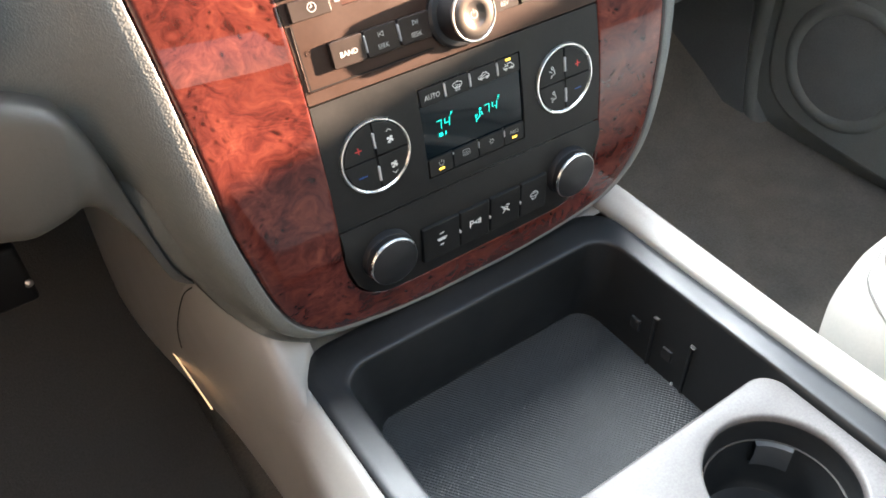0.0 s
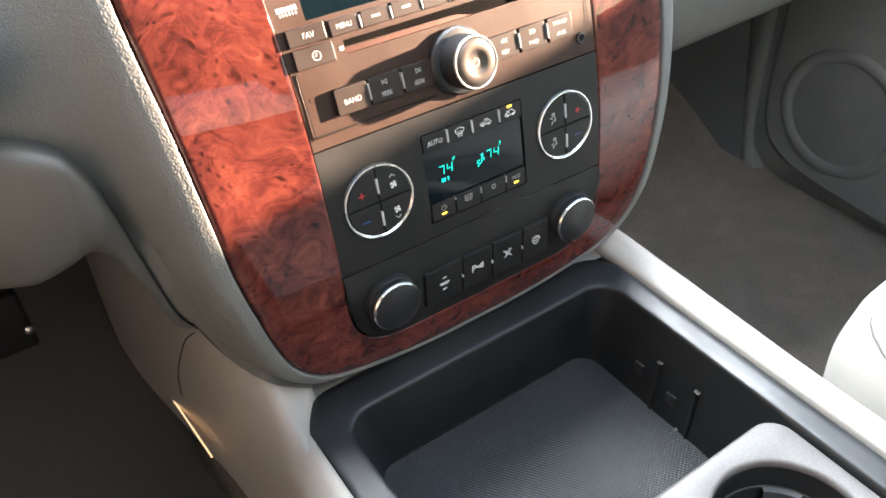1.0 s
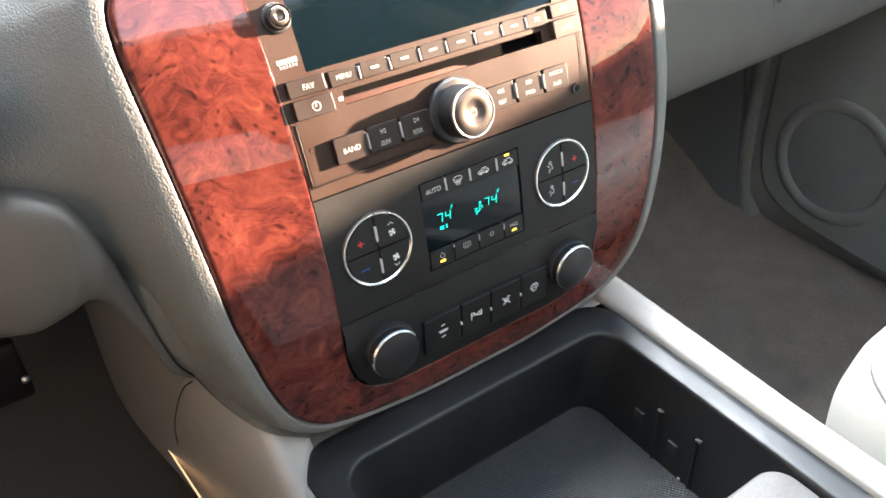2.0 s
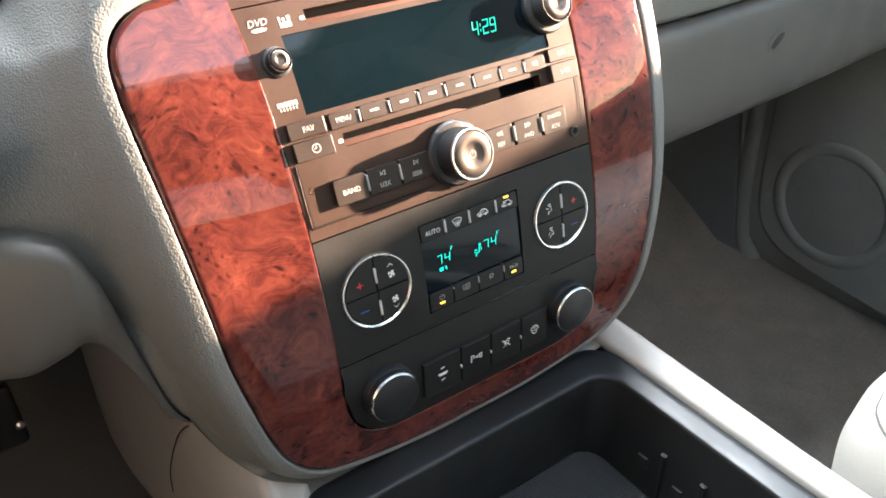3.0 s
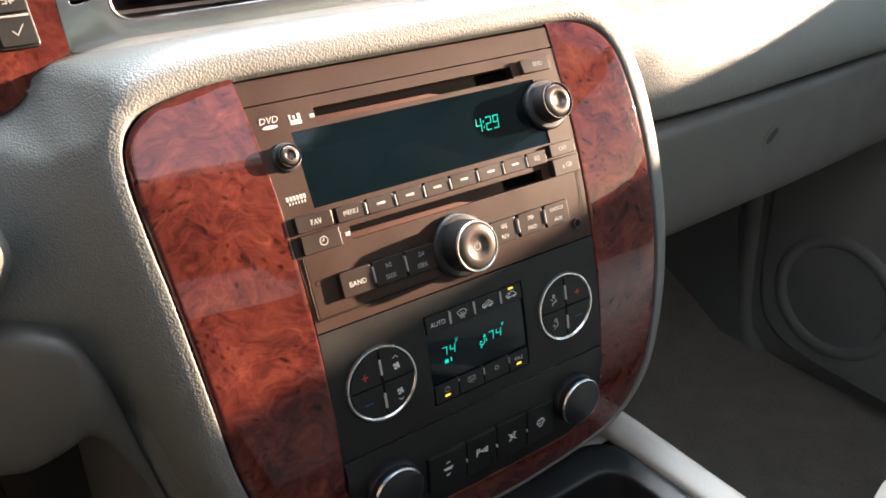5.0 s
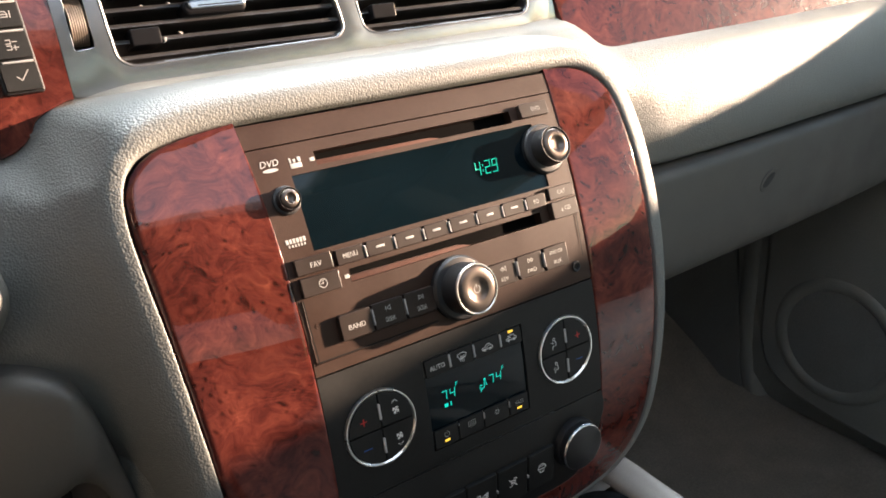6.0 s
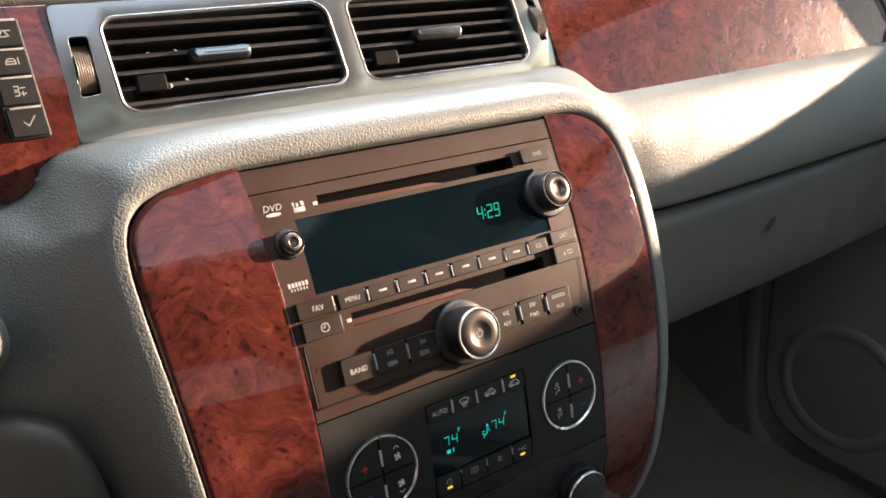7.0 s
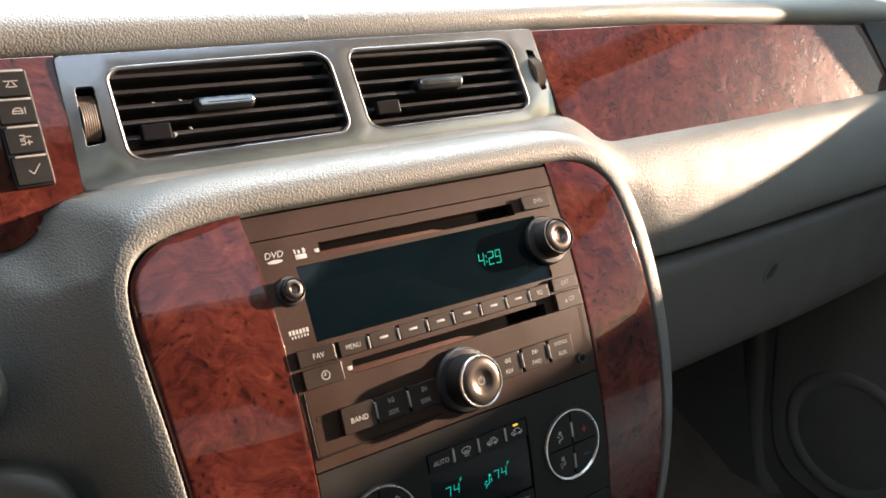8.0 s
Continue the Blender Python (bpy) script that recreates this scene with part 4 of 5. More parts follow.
def ccw(pts):
    area = sum(pts[i - 1][0] * pts[i][1] - pts[i][0] * pts[i - 1][1] for i in range(len(pts)))
    return pts if area > 0 else pts[::-1]


WHEEL_L, WHEEL_R = [(-0.1575, 0.0535), (-0.1478, 0.0535), (-0.1468, 0.0235), (-0.1572, 0.0222)], [(0.1492, 0.0570), (0.1570, 0.0558), (0.1645, 0.0270), (0.1585, 0.0262)]


def bezel(x, w, h=0.0):
    """A place on the bezel, gently bowed from its upper to its lower edge."""
    return dash(x, w, h + 0.0016 - 1.05 * (w - 0.075) ** 2)


def bezel_plate():
    """A plate with rounded openings, cut by filling between outlines."""
    outer = rounded(ccw([(-0.1640, 0.0697), (-0.1628, 0.0002), (0.0, 0.0020), (0.1722, 0.0036), (0.1577, 0.0716), (0.0, 0.0710)]), 0.003, 3)
    outer = [(a[0] + (b[0] - a[0]) * k / 8, a[1] + (b[1] - a[1]) * k / 8) for a, b in zip(outer, outer[1:] + outer[:1]) for k in (range(8) if math.hypot(b[0] - a[0], b[1] - a[1]) > 0.02 else (0,))]
    holes = [rounded(ccw(VL), 0.006), rounded(ccw(VR), 0.006), rounded(ccw(WHEEL_L), 0.002, 3), rounded(ccw(WHEEL_R), 0.002, 3)]
    bm = bmesh.new()
    loops, edges = [], []
    for pts in [outer] + holes:
        vs = [bm.verts.new((x, w, 0.0)) for x, w in pts]
        loops.append(vs)
        edges += [bm.edges.new((vs[i - 1], vs[i])) for i in range(len(vs))]
    bmesh.ops.triangle_fill(bm, use_beauty=True, edges=edges)
    for k, vs in enumerate(loops):
        pts = [(v.co.x, v.co.y) for v in vs]
        prev = vs
        for d, h in ((0.0004, -0.0001), (0.0009, -0.0005), (0.0013, -0.0014), (0.0014, -0.0026 if k else -0.009)):
            q = inset(pts, d * (0.3 if k > 2 else 1.0) if k else -d * 0.6)
            cur = [bm.verts.new((x, w, h)) for x, w in q]
            n = len(vs)
            for i in range(n):
                bm.faces.new((prev[i - 1], prev[i], cur[i], cur[i - 1]))
            prev = cur
    return bm


part("frame", bezel_plate(), SATIN, vents, to=bezel, sharp=22)
part("backing", box(-0.170, 0.178, 0.004, 0.068, -0.060, -0.055, 0), GAP, vents, to=dash)
for outline in (VL, VR):
    pts = rounded(ccw(outline), 0.006)
    # the black duct behind the opening, and a fine rolled rim round it
    rows = [[(x, w, h) for x, w in inset(pts, d)] for d, h in ((0.0013, -0.0024), (0.0016, -0.0030), (0.0018, -0.030), (0.0018, -0.056))]
    part("duct", loft(rows, closed=True), VENT, vents, "black air duct", to=dash)
    rows = [[(x, w, h) for x, w in inset(pts, d)] for d, h in ((-0.0010, -0.0002), (-0.0006, 0.0002), (0.0, 0.0004), (0.0006, 0.0001), (0.0011, -0.0006))]
    part("rim", loft(rows, closed=True), RIM, vents, "thin bright rolled rim", to=bezel)
for lo, hi, x0, x1, xs in ((0.0118, 0.0622, -0.1408, -0.0018, 0), (0.0133, 0.0650, 0.0048, 0.1458, 1)):
    for i in range(6):
        f = (i + 0.55) / 6
        w = lo + (hi - lo) * f
        a = x0 + (1 - f) * (0.008 if xs else 0.002) - 0.004
        b = x1 - f * (0.008 if not xs else 0.010) + 0.004
        pts = [(-0.003, 0.0010), (-0.0034, 0.0), (-0.003, -0.0010), (-0.016, -0.0036), (-0.030, -0.0040), (-0.030, -0.0028), (-0.016, -0.0022)]
        rows = [[(x, w + q, h) for h, q in pts] for x in steps(a, b, 0.03)]
        part("slat", loft(rows, closed=True, caps=True), VENT, vents, to=dash)
for x in [-0.128, -0.105, -0.082, -0.059, -0.036, -0.013, 0.020, 0.043, 0.066, 0.089, 0.112, 0.135]:
    part("vane", prism(rect(x - 0.0006, x + 0.0006, 0.010, 0.067), -0.050, -0.031, 0.0002), GAP, vents, to=dash)
for a, b in ((-0.0985, -0.0615), (0.0500, 0.0885)):
    k = part("vent_tab", prism(rect(a, b, 0.0342, 0.0426, 0.0041, 6), -0.010, 0.0022, 0.0018), TAB, vents, to=dash)
    part("strip", prism(rect(a + 0.0032, b - 0.0006, 0.0368, 0.0422, 0.0026, 6), 0.001, 0.0030, 0.0012), TAB_STRIP, k, "bright chrome strip", to=dash)
    part("groove", prism(rect(a + 0.0085, b - 0.0040, 0.0387, 0.0393, 0.0003, 2), 0.0026, 0.0031, 0.0001), GAP, k, to=dash)
for a, b in ((-0.1288, -0.1128), (0.0182, 0.0352)):
    k = part("vent_clip", prism(rect(a, b, 0.0215, 0.0305, 0.0012), -0.014, 0.0012, 0.0008), TAB, vents, "small black clip on the slats", to=dash)
# pale flecks modelled for glints on the vane pins between the slats
for x, w, s in ((-0.1180, 0.0500, 1), (-0.1035, 0.0503, 1), (-0.1178, 0.0427, 2), (-0.1030, 0.0430, 2), (-0.1005, 0.0268, 2)):
    part("pin_glint", prism([(x - 0.0006 * s, w + 0.0010), (x + 0.0001 * s, w - 0.0010), (x + 0.0006 * s, w - 0.0012), (x + 0.0003 * s, w + 0.0004)], -0.006, -0.004, 0.0001), MARK_DIM, vents, to=dash)
# one more pale fleck, for the glint at the clip's tip
part("clip_glint", prism(rect(-0.1120, -0.1104, 0.0222, 0.0245, 0.0005), -0.004, 0.0012, 0.0004), MARK_DIM, vents, to=dash)
for pts in (WHEEL_L, WHEEL_R):
    cx = sum(p[0] for p in pts) / 4
    cw = sum(p[1] for p in pts) / 4
    skew = (pts[0][0] + pts[1][0] - pts[2][0] - pts[3][0]) / 2 / (pts[0][1] - pts[3][1])
    half = 0.0040
    rows = []
    n = 28
    for i in range(n + 1):
        a = radians(-65 + 130 * i / n)
        w = cw + 0.0160 * math.sin(a) * 0.86
        h = (-0.0144 if pts is WHEEL_L else -0.0115) + 0.0160 * math.cos(a)
        ribs = [(-1 + 2 * j / 14, 0.0004 if j % 2 else 0.0) for j in range(15)]
        rows.append([(cx + skew * (w - cw) + q * half, w, h - d) for q, d in [(-1, 0.004)] + ribs + [(1, 0.004)]])
    part("thumbwheel", loft(rows), material("wheel_rubber", (0.115, 0.088, 0.066), 0.5) if pts is WHEEL_L else bpy.data.materials["wheel_rubber"], vents, "ribbed grey-brown thumbwheel", to=dash)
    part("well", box(cx - 0.008, cx + 0.008, cw - 0.018, cw + 0.018, -0.022, -0.014, 0), GAP, vents, to=dash)

# ---- wood strips beside the vents ----
left_low = LEFT_LOW
right_low = [(0.1735, 0.0030), (0.1820, -0.0002), (0.1899, -0.0046), (0.1975, -0.0112), (0.2047, -0.0160), (0.2120, -0.0190), (0.2217, -0.0204), (0.2946, -0.0206), (0.3939, -0.0203), (0.5012, -0.0196), (0.6253, -0.0180), (0.6430, -0.0178)]


def wood_strip(low, top, name, label):
    lows = spline(low, 90)
    if low is right_low:
        # the slanting end beside the vent bezel
        lows = [Vector((0.1584 + 0.0148 * f, 0.0700 - 0.0670 * f)) for f in (0.0, 0.1, 0.25, 0.4, 0.55, 0.7, 0.85)] + lows
    rows = []
    for p in lows:
        q = Vector((p.x, top(p.x)))
        d = q.y - p.y
        e = min(0.0009, d * 0.3)
        rows.append([Vector((p.x, p.y + a, h)) for a, h in ((0, -0.008), (0, -0.0012), (e * 0.3, -0.0004), (e, 0.0), (e * 1.6, 0.00001), (max(e * 1.6, d * 0.2), 0.0001), (d * 0.5, 0.00015), (min(d * 0.8, d - e * 1.6), 0.0001), (d - e * 1.6, 0.00001), (d - e, 0.0), (d - e * 0.3, -0.0004), (d, -0.0012), (d, -0.008))])
    return part(name, loft(rows), BURL, dashboard, label, to=dash, sharp=50)


wood_strip(left_low, lambda x: 0.0712, "wood_strip", "glossy red burl wood strip beside the message buttons")
wood_strip(right_low, lambda x: min(0.0712 - 0.012 * max(0, (x - 0.30) / 0.3), 0.0590 - (x - 0.607) * 2.02), "wood_strip", "long glossy red burl wood strip over the glove box")

# dark grey cap coloured black, to stand for the pillar's shade on it
part("end_cap", prism([(0.6450, -0.0150), (0.7400, -0.0300), (0.7400, 0.0610), (0.6085, 0.0605)], -0.006, 0.0015, 0.001), BLACK, dashboard, "cap at the end of the wood strip, made black for shade", to=dash)

# ---- message buttons set into the wood ----
buttons = thing("message_buttons", "column of four black buttons set into burl wood", "button panel")
part("surround", prism(rounded(ccw([(-0.1945, 0.0045), (-0.1758, 0.0045), (-0.1786, 0.0645), (-0.1975, 0.0645)]), 0.002), -0.002, 0.0034, 0.0008), BLACK, buttons, to=dash)
marks = [0.0050, 0.0208, 0.0358, 0.0496, 0.0640]
for i, (a, b) in enumerate(zip(marks, marks[1:])):
    sh = lambda w: -0.1752 - 0.047 * w
    pts = ccw([(sh(a) - 0.0178, a + 0.0006), (sh(a) - 0.0012, a + 0.0006), (sh(b) - 0.0012, b - 0.0006), (sh(b) - 0.0178, b - 0.0006)])
    k = part("button", prism(rounded(pts, 0.0010, 3), 0.002, 0.0056, 0.0004), HVAC, buttons, to=dash, sharp=15)
    part("ledge", prism(rect(sh(b) - 0.0160, sh(b) - 0.0020, b - 0.0018, b - 0.0008, 0.0003, 2), 0.004, 0.0063, 0.0003), MARK_DIM, k, "pale raised lip", to=dash)
    m, w = sh((a + b) / 2) - 0.0088, (a + b) / 2 - 0.0004
    if i == 0:
        ln = [[(m - 0.0032, w), (m - 0.0008, w - 0.0026), (m + 0.0036, w + 0.0036)]]
    elif i == 1:
        ln = [rect(m - 0.0035, m - 0.0010, w - 0.0030, w - 0.0006), rect(m - 0.0035, m - 0.0010, w + 0.0006, w + 0.0030), [(m, w - 0.0018), (m + 0.0032, w - 0.0018)], [(m, w + 0.0018), (m + 0.0028, w + 0.0018)], [(m + 0.0012, w - 0.0034), (m + 0.0012, w - 0.0004)]]
    elif i == 2:
        ln = [[(m - 0.0035, w - 0.0014), (m - 0.0032, w + 0.0006), (m - 0.0018, w + 0.0020), (m + 0.0012, w + 0.0020), (m + 0.0022, w + 0.0004), (m + 0.0022, w - 0.0014), (m - 0.0035, w - 0.0014)], [(m + 0.0038, w - 0.0018), (m + 0.0038, w + 0.0022)], [(m - 0.0030, w + 0.0002), (m + 0.0018, w + 0.0002)]]
    else:
        ln = [[(m - 0.0030, w - 0.0022), (m - 0.0008, w + 0.0010)], [(m + 0.0030, w - 0.0022), (m + 0.0008, w + 0.0010)], [(m - 0.0040, w + 0.0016), (m + 0.0040, w + 0.0016)], [(m - 0.0018, w - 0.0022), (m + 0.0018, w - 0.0022)]]
    ln = [[(m + (x - m) * 0.78, w + (y - w) * 0.78) for x, y in q] for q in ln]
    part("symbol", strokes(ln, 0.0005, 0.0056), MARK_DIM, k, to=dash)

# ---- dash top roll ----
def roll():
    prof = [(0.160, 0.2440), (0.140, 0.2440), (0.1325, 0.2455), (0.1285, 0.2500), (0.1275, 0.2560), (0.1300, 0.2620), (0.137, 0.2675), (0.150, 0.2720), (0.19, 0.278), (0.30, 0.285), (0.46, 0.285), (0.62, 0.27)]
    fine = spline([Vector((y + 0.018, z)) for y, z in prof], 36)
    rows = []
    for x in steps(-0.74, 0.74, 0.03):
        drop = 0.012 * max(0.0, (x - 0.30) / 0.3)
        # unseen rise on the driver's side, added to block light from the windscreen
        light_block = 0.11 * min(1.0, max(0.0, (-0.24 - x) / 0.10))
        rows.append([(x, p.x, p.y - drop + light_block * min(1.0, max(0.0, (p.y - 0.256) / 0.02))) for p in fine])
    return loft(rows)


top = part("top_pad", roll(), PAD, dashboard, "grained padded dashboard top", sharp=60)

crumb = thing("crumb", "tiny white crumb lying on the padded dashboard top", "crumb")
part("flake", prism([(-0.0016, 0.0012), (-0.0008, -0.0010), (0.0002, 0.0002), (0.0014, -0.0012), (0.0018, 0.0008), (0.0004, 0.0018)], -0.0004, 0.0006, 0.0002), CRUMB, crumb, to=lambda a, b, c: Vector((-0.0166 + a, 0.1459 - c, 0.2600 + b)))

# ---- passenger side: padded shelf, glove box ----
def low_edge(x):
    """Height of the lower edge of the bezel and the long wood strip."""
    for a, b in zip(right_low, right_low[1:]):
        if a[0] <= x <= b[0]:
            return a[1] + (b[1] - a[1]) * (x - a[0]) / (b[0] - a[0])
    return 0.0012 + 0.012 * min(0.16, max(-0.1, x))


def deeper(p, k=0.06):
    """Set a place of the passenger side further in, away from the driver's seat."""
    return Vector((p[0] + k * (p[0] + 0.2385), p[1] + k * (p[1] + 0.3235), p[2] + k * (p[2] - 0.2502)))


def shelf():
    prof = [(0.125, 0.1640), (0.112, 0.1590), (0.105, 0.1557), (0.0955, 0.1490), (0.0815, 0.1340), (0.0675, 0.1130), (0.0590, 0.0975), (0.0555, 0.0875), (0.0555, 0.0810), (0.0580, 0.0765), (0.065, 0.0735), (0.080, 0.073)]
    fine = spline([Vector((y, z)) for y, z in prof], 30)
    rows = []
    for x in steps(-0.166, 0.74, 0.008):
        f = min(1.0, max(0.0, (x - 0.16) / 0.45))
        lift = max(0.0, low_edge(x) + 0.0204) * 0.98
        back_ = min(0.008, 0.008 * min(1.0, max(0.0, (0.150 - x) / 0.03)) + 0.0045 * min(1.0, max(0.0, (0.225 - x) / 0.045)))
        back_ += 0.35 * max(0.0, -0.135 - x)
        hollow = 0.42 * max(0.0, 0.330 - max(0.15, x)) ** 2
        rows.append([(x, p.x + back_ + hollow * min(1.0, max(0.0, (0.130 - p.y) / 0.045)), p.y + 0.004 * f * (p.y - 0.07) / 0.09 + 0.012 * f * min(1.0, max(0.0, (0.150 - p.y) / 0.06)) + lift * min(1.0, max(0.0, (p.y - 0.125) / 0.032))) for p in fine])
    return loft([[deeper(p, 0.06 * min(1.0, max(0.0, (0.156 - p[2]) / 0.07))) for p in row] for row in rows])


part("shelf_pad", shelf(), PAD, dashboard, "grained padding below the wood strip", sharp=60)
glove = thing("glove_box", "beige-grey glove box door with a key lock", "glove box")


def glove_door():
    prof = [(0.078, 0.0725), (0.060, 0.0722), (0.054, 0.0690), (0.0515, 0.0620), (0.0500, 0.040), (0.0490, 0.010), (0.0510, -0.010), (0.0560, -0.020), (0.068, -0.0250), (0.11, -0.030), (0.30, -0.040)]
    fine = spline([Vector((y, z)) for y, z in prof], 34)
    rows = []
    for x in steps(0.150, 0.74, 0.02):
        f = max(0.0, (x - 0.35) / 0.35)
        g = min(1.0, max(0.0, (x - 0.16) / 0.45))
        rows.append([(x, p.x + 0.018 * f * f, p.y + 0.012 * g) for p in fine])
    return loft(rows)


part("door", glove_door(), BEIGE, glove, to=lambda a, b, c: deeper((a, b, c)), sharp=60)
on_glove = lambda a, b, c: deeper((a, 0.0495 - c, b))
tilted = lambda a, b, c: on_glove(0.3430 + 0.82 * a - 0.57 * b, 0.0420 + 0.57 * a + 0.82 * b, c)
lk = part("lock", prism(arc(0, 0, 0.0125, 0, 345, 24, 0.0066), -0.002, 0.0004, 0.0004), BEIGE, glove, to=tilted)
part("keyhole", prism(arc(0, 0, 0.0088, 0, 345, 24, 0.0034), 0.0, 0.0007, 0.0002), BLACK, lk, to=tilted)
part("ridge", loft([[(x, 0.0470 - b, 0.012 + 0.010 * (x - 0.26) + a) for a, b in ((-0.006, -0.0030), (-0.002, -0.0024), (0.002, -0.0023), (0.006, -0.0030))] for x in steps(0.250, 0.385, 0.01)]), BEIGE, glove, to=lambda a, b, c: deeper((a, b, c)))

# ---- driver side: knee bolster ----
A = [(-0.70, 0.072), (-0.45, 0.072), (-0.30, 0.0705), (-0.25, 0.0680), (-0.2255, 0.0652), (-0.2131, 0.0618), (-0.2045, 0.0560), (-0.1975, 0.0400), (-0.1920, 0.0135), (-0.1868, -0.0190), (-0.1806, -0.0540), (-0.1752, -0.0690), (-0.1715, -0.0753)]
B = [(-0.70, -0.028), (-0.45, -0.024), (-0.30, -0.016), (-0.27, -0.0135), (-0.251, -0.0125), (-0.2372, -0.0110), (-0.2223, -0.0045), (-0.2120, 0.0010), (-0.2046, -0.0025), (-0.1995, -0.0120), (-0.1913, -0.0335), (-0.1836, -0.0640), (-0.1775, -0.0720), (-0.1717, -0.0765)]


def bolster():
    a, b = spline([Vector(p) for p in A], 70), spline([Vector(p) for p in B], 70)
    rows = []
    for p, q in zip(a, b):
        w = (p - q).length
        bulge = min(0.012, 0.30 * w)
        away = 0.03 * min(1.0, max(0.0, (-0.205 - p.x) / 0.06))
        prof = [(0.0, 0.030), (0.0, 0.002), (0.015, -0.40 * bulge), (0.07, -0.75 * bulge), (0.2, -0.92 * bulge), (0.45, -bulge), (0.7, -0.85 * bulge), (0.92, -0.35 * bulge), (1.0, 0.006), (0.985, 0.03), (0.9, 0.12)]
        row = [Vector((p.x + (q.x - p.x) * f, 0.05 + away + d, p.y + (q.y - p.y) * f)) for f, d in prof]
        rows.append(spline(row, 30))
    return loft(rows)


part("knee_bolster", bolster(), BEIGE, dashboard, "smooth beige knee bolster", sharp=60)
part("left_pad", loft([[(x, y, z) for x in steps(-0.74, -0.17, 0.03)] for y, z in ((0.122, 0.172), (0.118, 0.162), (0.112, 0.150), (0.108, 0.125), (0.112, 0.09), (0.118, 0.05), (0.13, 0.0))]), PAD, dashboard, "padded dashboard behind the steering column")
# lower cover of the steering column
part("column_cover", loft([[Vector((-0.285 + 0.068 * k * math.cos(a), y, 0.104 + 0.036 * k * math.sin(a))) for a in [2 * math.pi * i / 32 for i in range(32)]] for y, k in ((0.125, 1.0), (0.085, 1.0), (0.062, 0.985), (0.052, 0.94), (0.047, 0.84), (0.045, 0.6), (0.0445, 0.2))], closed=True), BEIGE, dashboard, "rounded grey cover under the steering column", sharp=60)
# closing panels behind the dash
tagged(part("bulkhead", box(-0.78, 0.78, 0.60, 0.64, -0.46, 0.29, 0), DARK_TRIM), "dark bulkhead under the windscreen", "bulkhead", kind="structure")

# ---- centre console ----
console = thing("center_console", "low centre console with black open tray between the seats", "center console")
X0, X1, I0, I1 = -0.139, 0.1185, -0.1185, 0.1005
BACK_O, BACK_I, FRONT = 0.008, -0.0195, -0.62


def tray():
    """The tray's wide lip, drooping inner edge, deep walls."""
    even = lambda a, b, n: [a + (b - a) * i / n for i in range(1, n)]

    def u_loop(x0, x1, yb, r, z, n=8):
        pts = [Vector((x0, FRONT, z))]
        pts += [Vector((x0, y, z)) for y in even(FRONT, yb - r, 12)]
        pts += [Vector((x0 + r - r * math.cos(radians(90 * i / n)), yb - r + r * math.sin(radians(90 * i / n)), z)) for i in range(n + 1)]
        pts += [Vector((x, yb, z)) for x in even(x0 + r, x1 - r, 8)]
        pts += [Vector((x1 - r + r * math.sin(radians(90 * i / n)), yb - r + r * math.cos(radians(90 * i / n)), z)) for i in range(n + 1)]
        pts += [Vector((x1, y, z)) for y in even(yb - r, FRONT, 12)]
        pts += [Vector((x1, FRONT, z))]
        return pts
    rows = [u_loop(X0 - 0.001, X1 + 0.001, BACK_O, 0.026, -0.145), u_loop(X0, X1, BACK_O, 0.026, -0.1310), u_loop(X0 + 0.0015, X1 - 0.0015, BACK_O - 0.0015, 0.025, -0.1296),
            u_loop(X0 + 0.006, X1 - 0.006, BACK_O - 0.006, 0.024, -0.1298), u_loop(I0 - 0.004, I1 + 0.004, BACK_I + 0.004, 0.022, -0.1306), u_loop(I0 - 0.0014, I1 + 0.0014, BACK_I + 0.0014, 0.020, -0.1309),
            u_loop(I0 - 0.0003, I1 + 0.0003, BACK_I + 0.0003, 0.0195, -0.1318), u_loop(I0 + 0.0006, I1 - 0.0002, BACK_I + 0.0004, 0.019, -0.1345), u_loop(I0 + 0.010, I1 - 0.0018, BACK_I + 0.004, 0.019, -0.175), u_loop(I0 + 0.021, I1 - 0.0032, BACK_I + 0.010, 0.018, -0.214)]
    return loft(rows)


part("tray", tray(), TRAY, console, "black moulded tray with wide lip", sharp=60)
part("mat", loft([[(x, y, -0.2126) for x in steps(-0.1, 0.1, 0.02)] for y in steps(-0.60, -0.008, 0.02)]), MAT, console, "ribbed black rubber mat")
part("mat_edge", loft([[(x, -0.0105 + d, z) for x in steps(-0.094, 0.094, 0.02)] for d, z in ((0.0, -0.2126), (0.0004, -0.2112), (0.0022, -0.2112))]), TRAY, console)
# ribs and square bosses on the tray's right wall
for y in (-0.0810, -0.1144):
    part("rib", loft([[(0.0995, y - 0.0012, z), (0.0962, y - 0.0010, z), (0.0958, y, z), (0.0962, y + 0.0010, z), (0.0995, y + 0.0012, z)] for z in (-0.163, -0.166, -0.20, -0.2126)]), TRAY, console)
    # paler tip put in for the thin highlight on top of the rib
    part("rib_highlight", box(0.0954, 0.0985, y - 0.0034, y + 0.0010, -0.1636, -0.1625, 0.0003), DARK_MATTE, console)
for y, z in ((-0.0644, -0.184), (-0.0963, -0.189)):
    part("boss", box(0.0966, 0.0996, y - 0.0042, y + 0.0042, z - 0.0052, z + 0.0052, 0.0006), BOSS, console, "small square plastic boss")
part("clip", box(0.0955, 0.0972, -0.1075, -0.1055, -0.2120, -0.2095, 0.0004), MARK, console)
part("clip", box(-0.0990, -0.0972, -0.0665, -0.0645, -0.2110, -0.2080, 0.0004), DARK_TRIM, console)

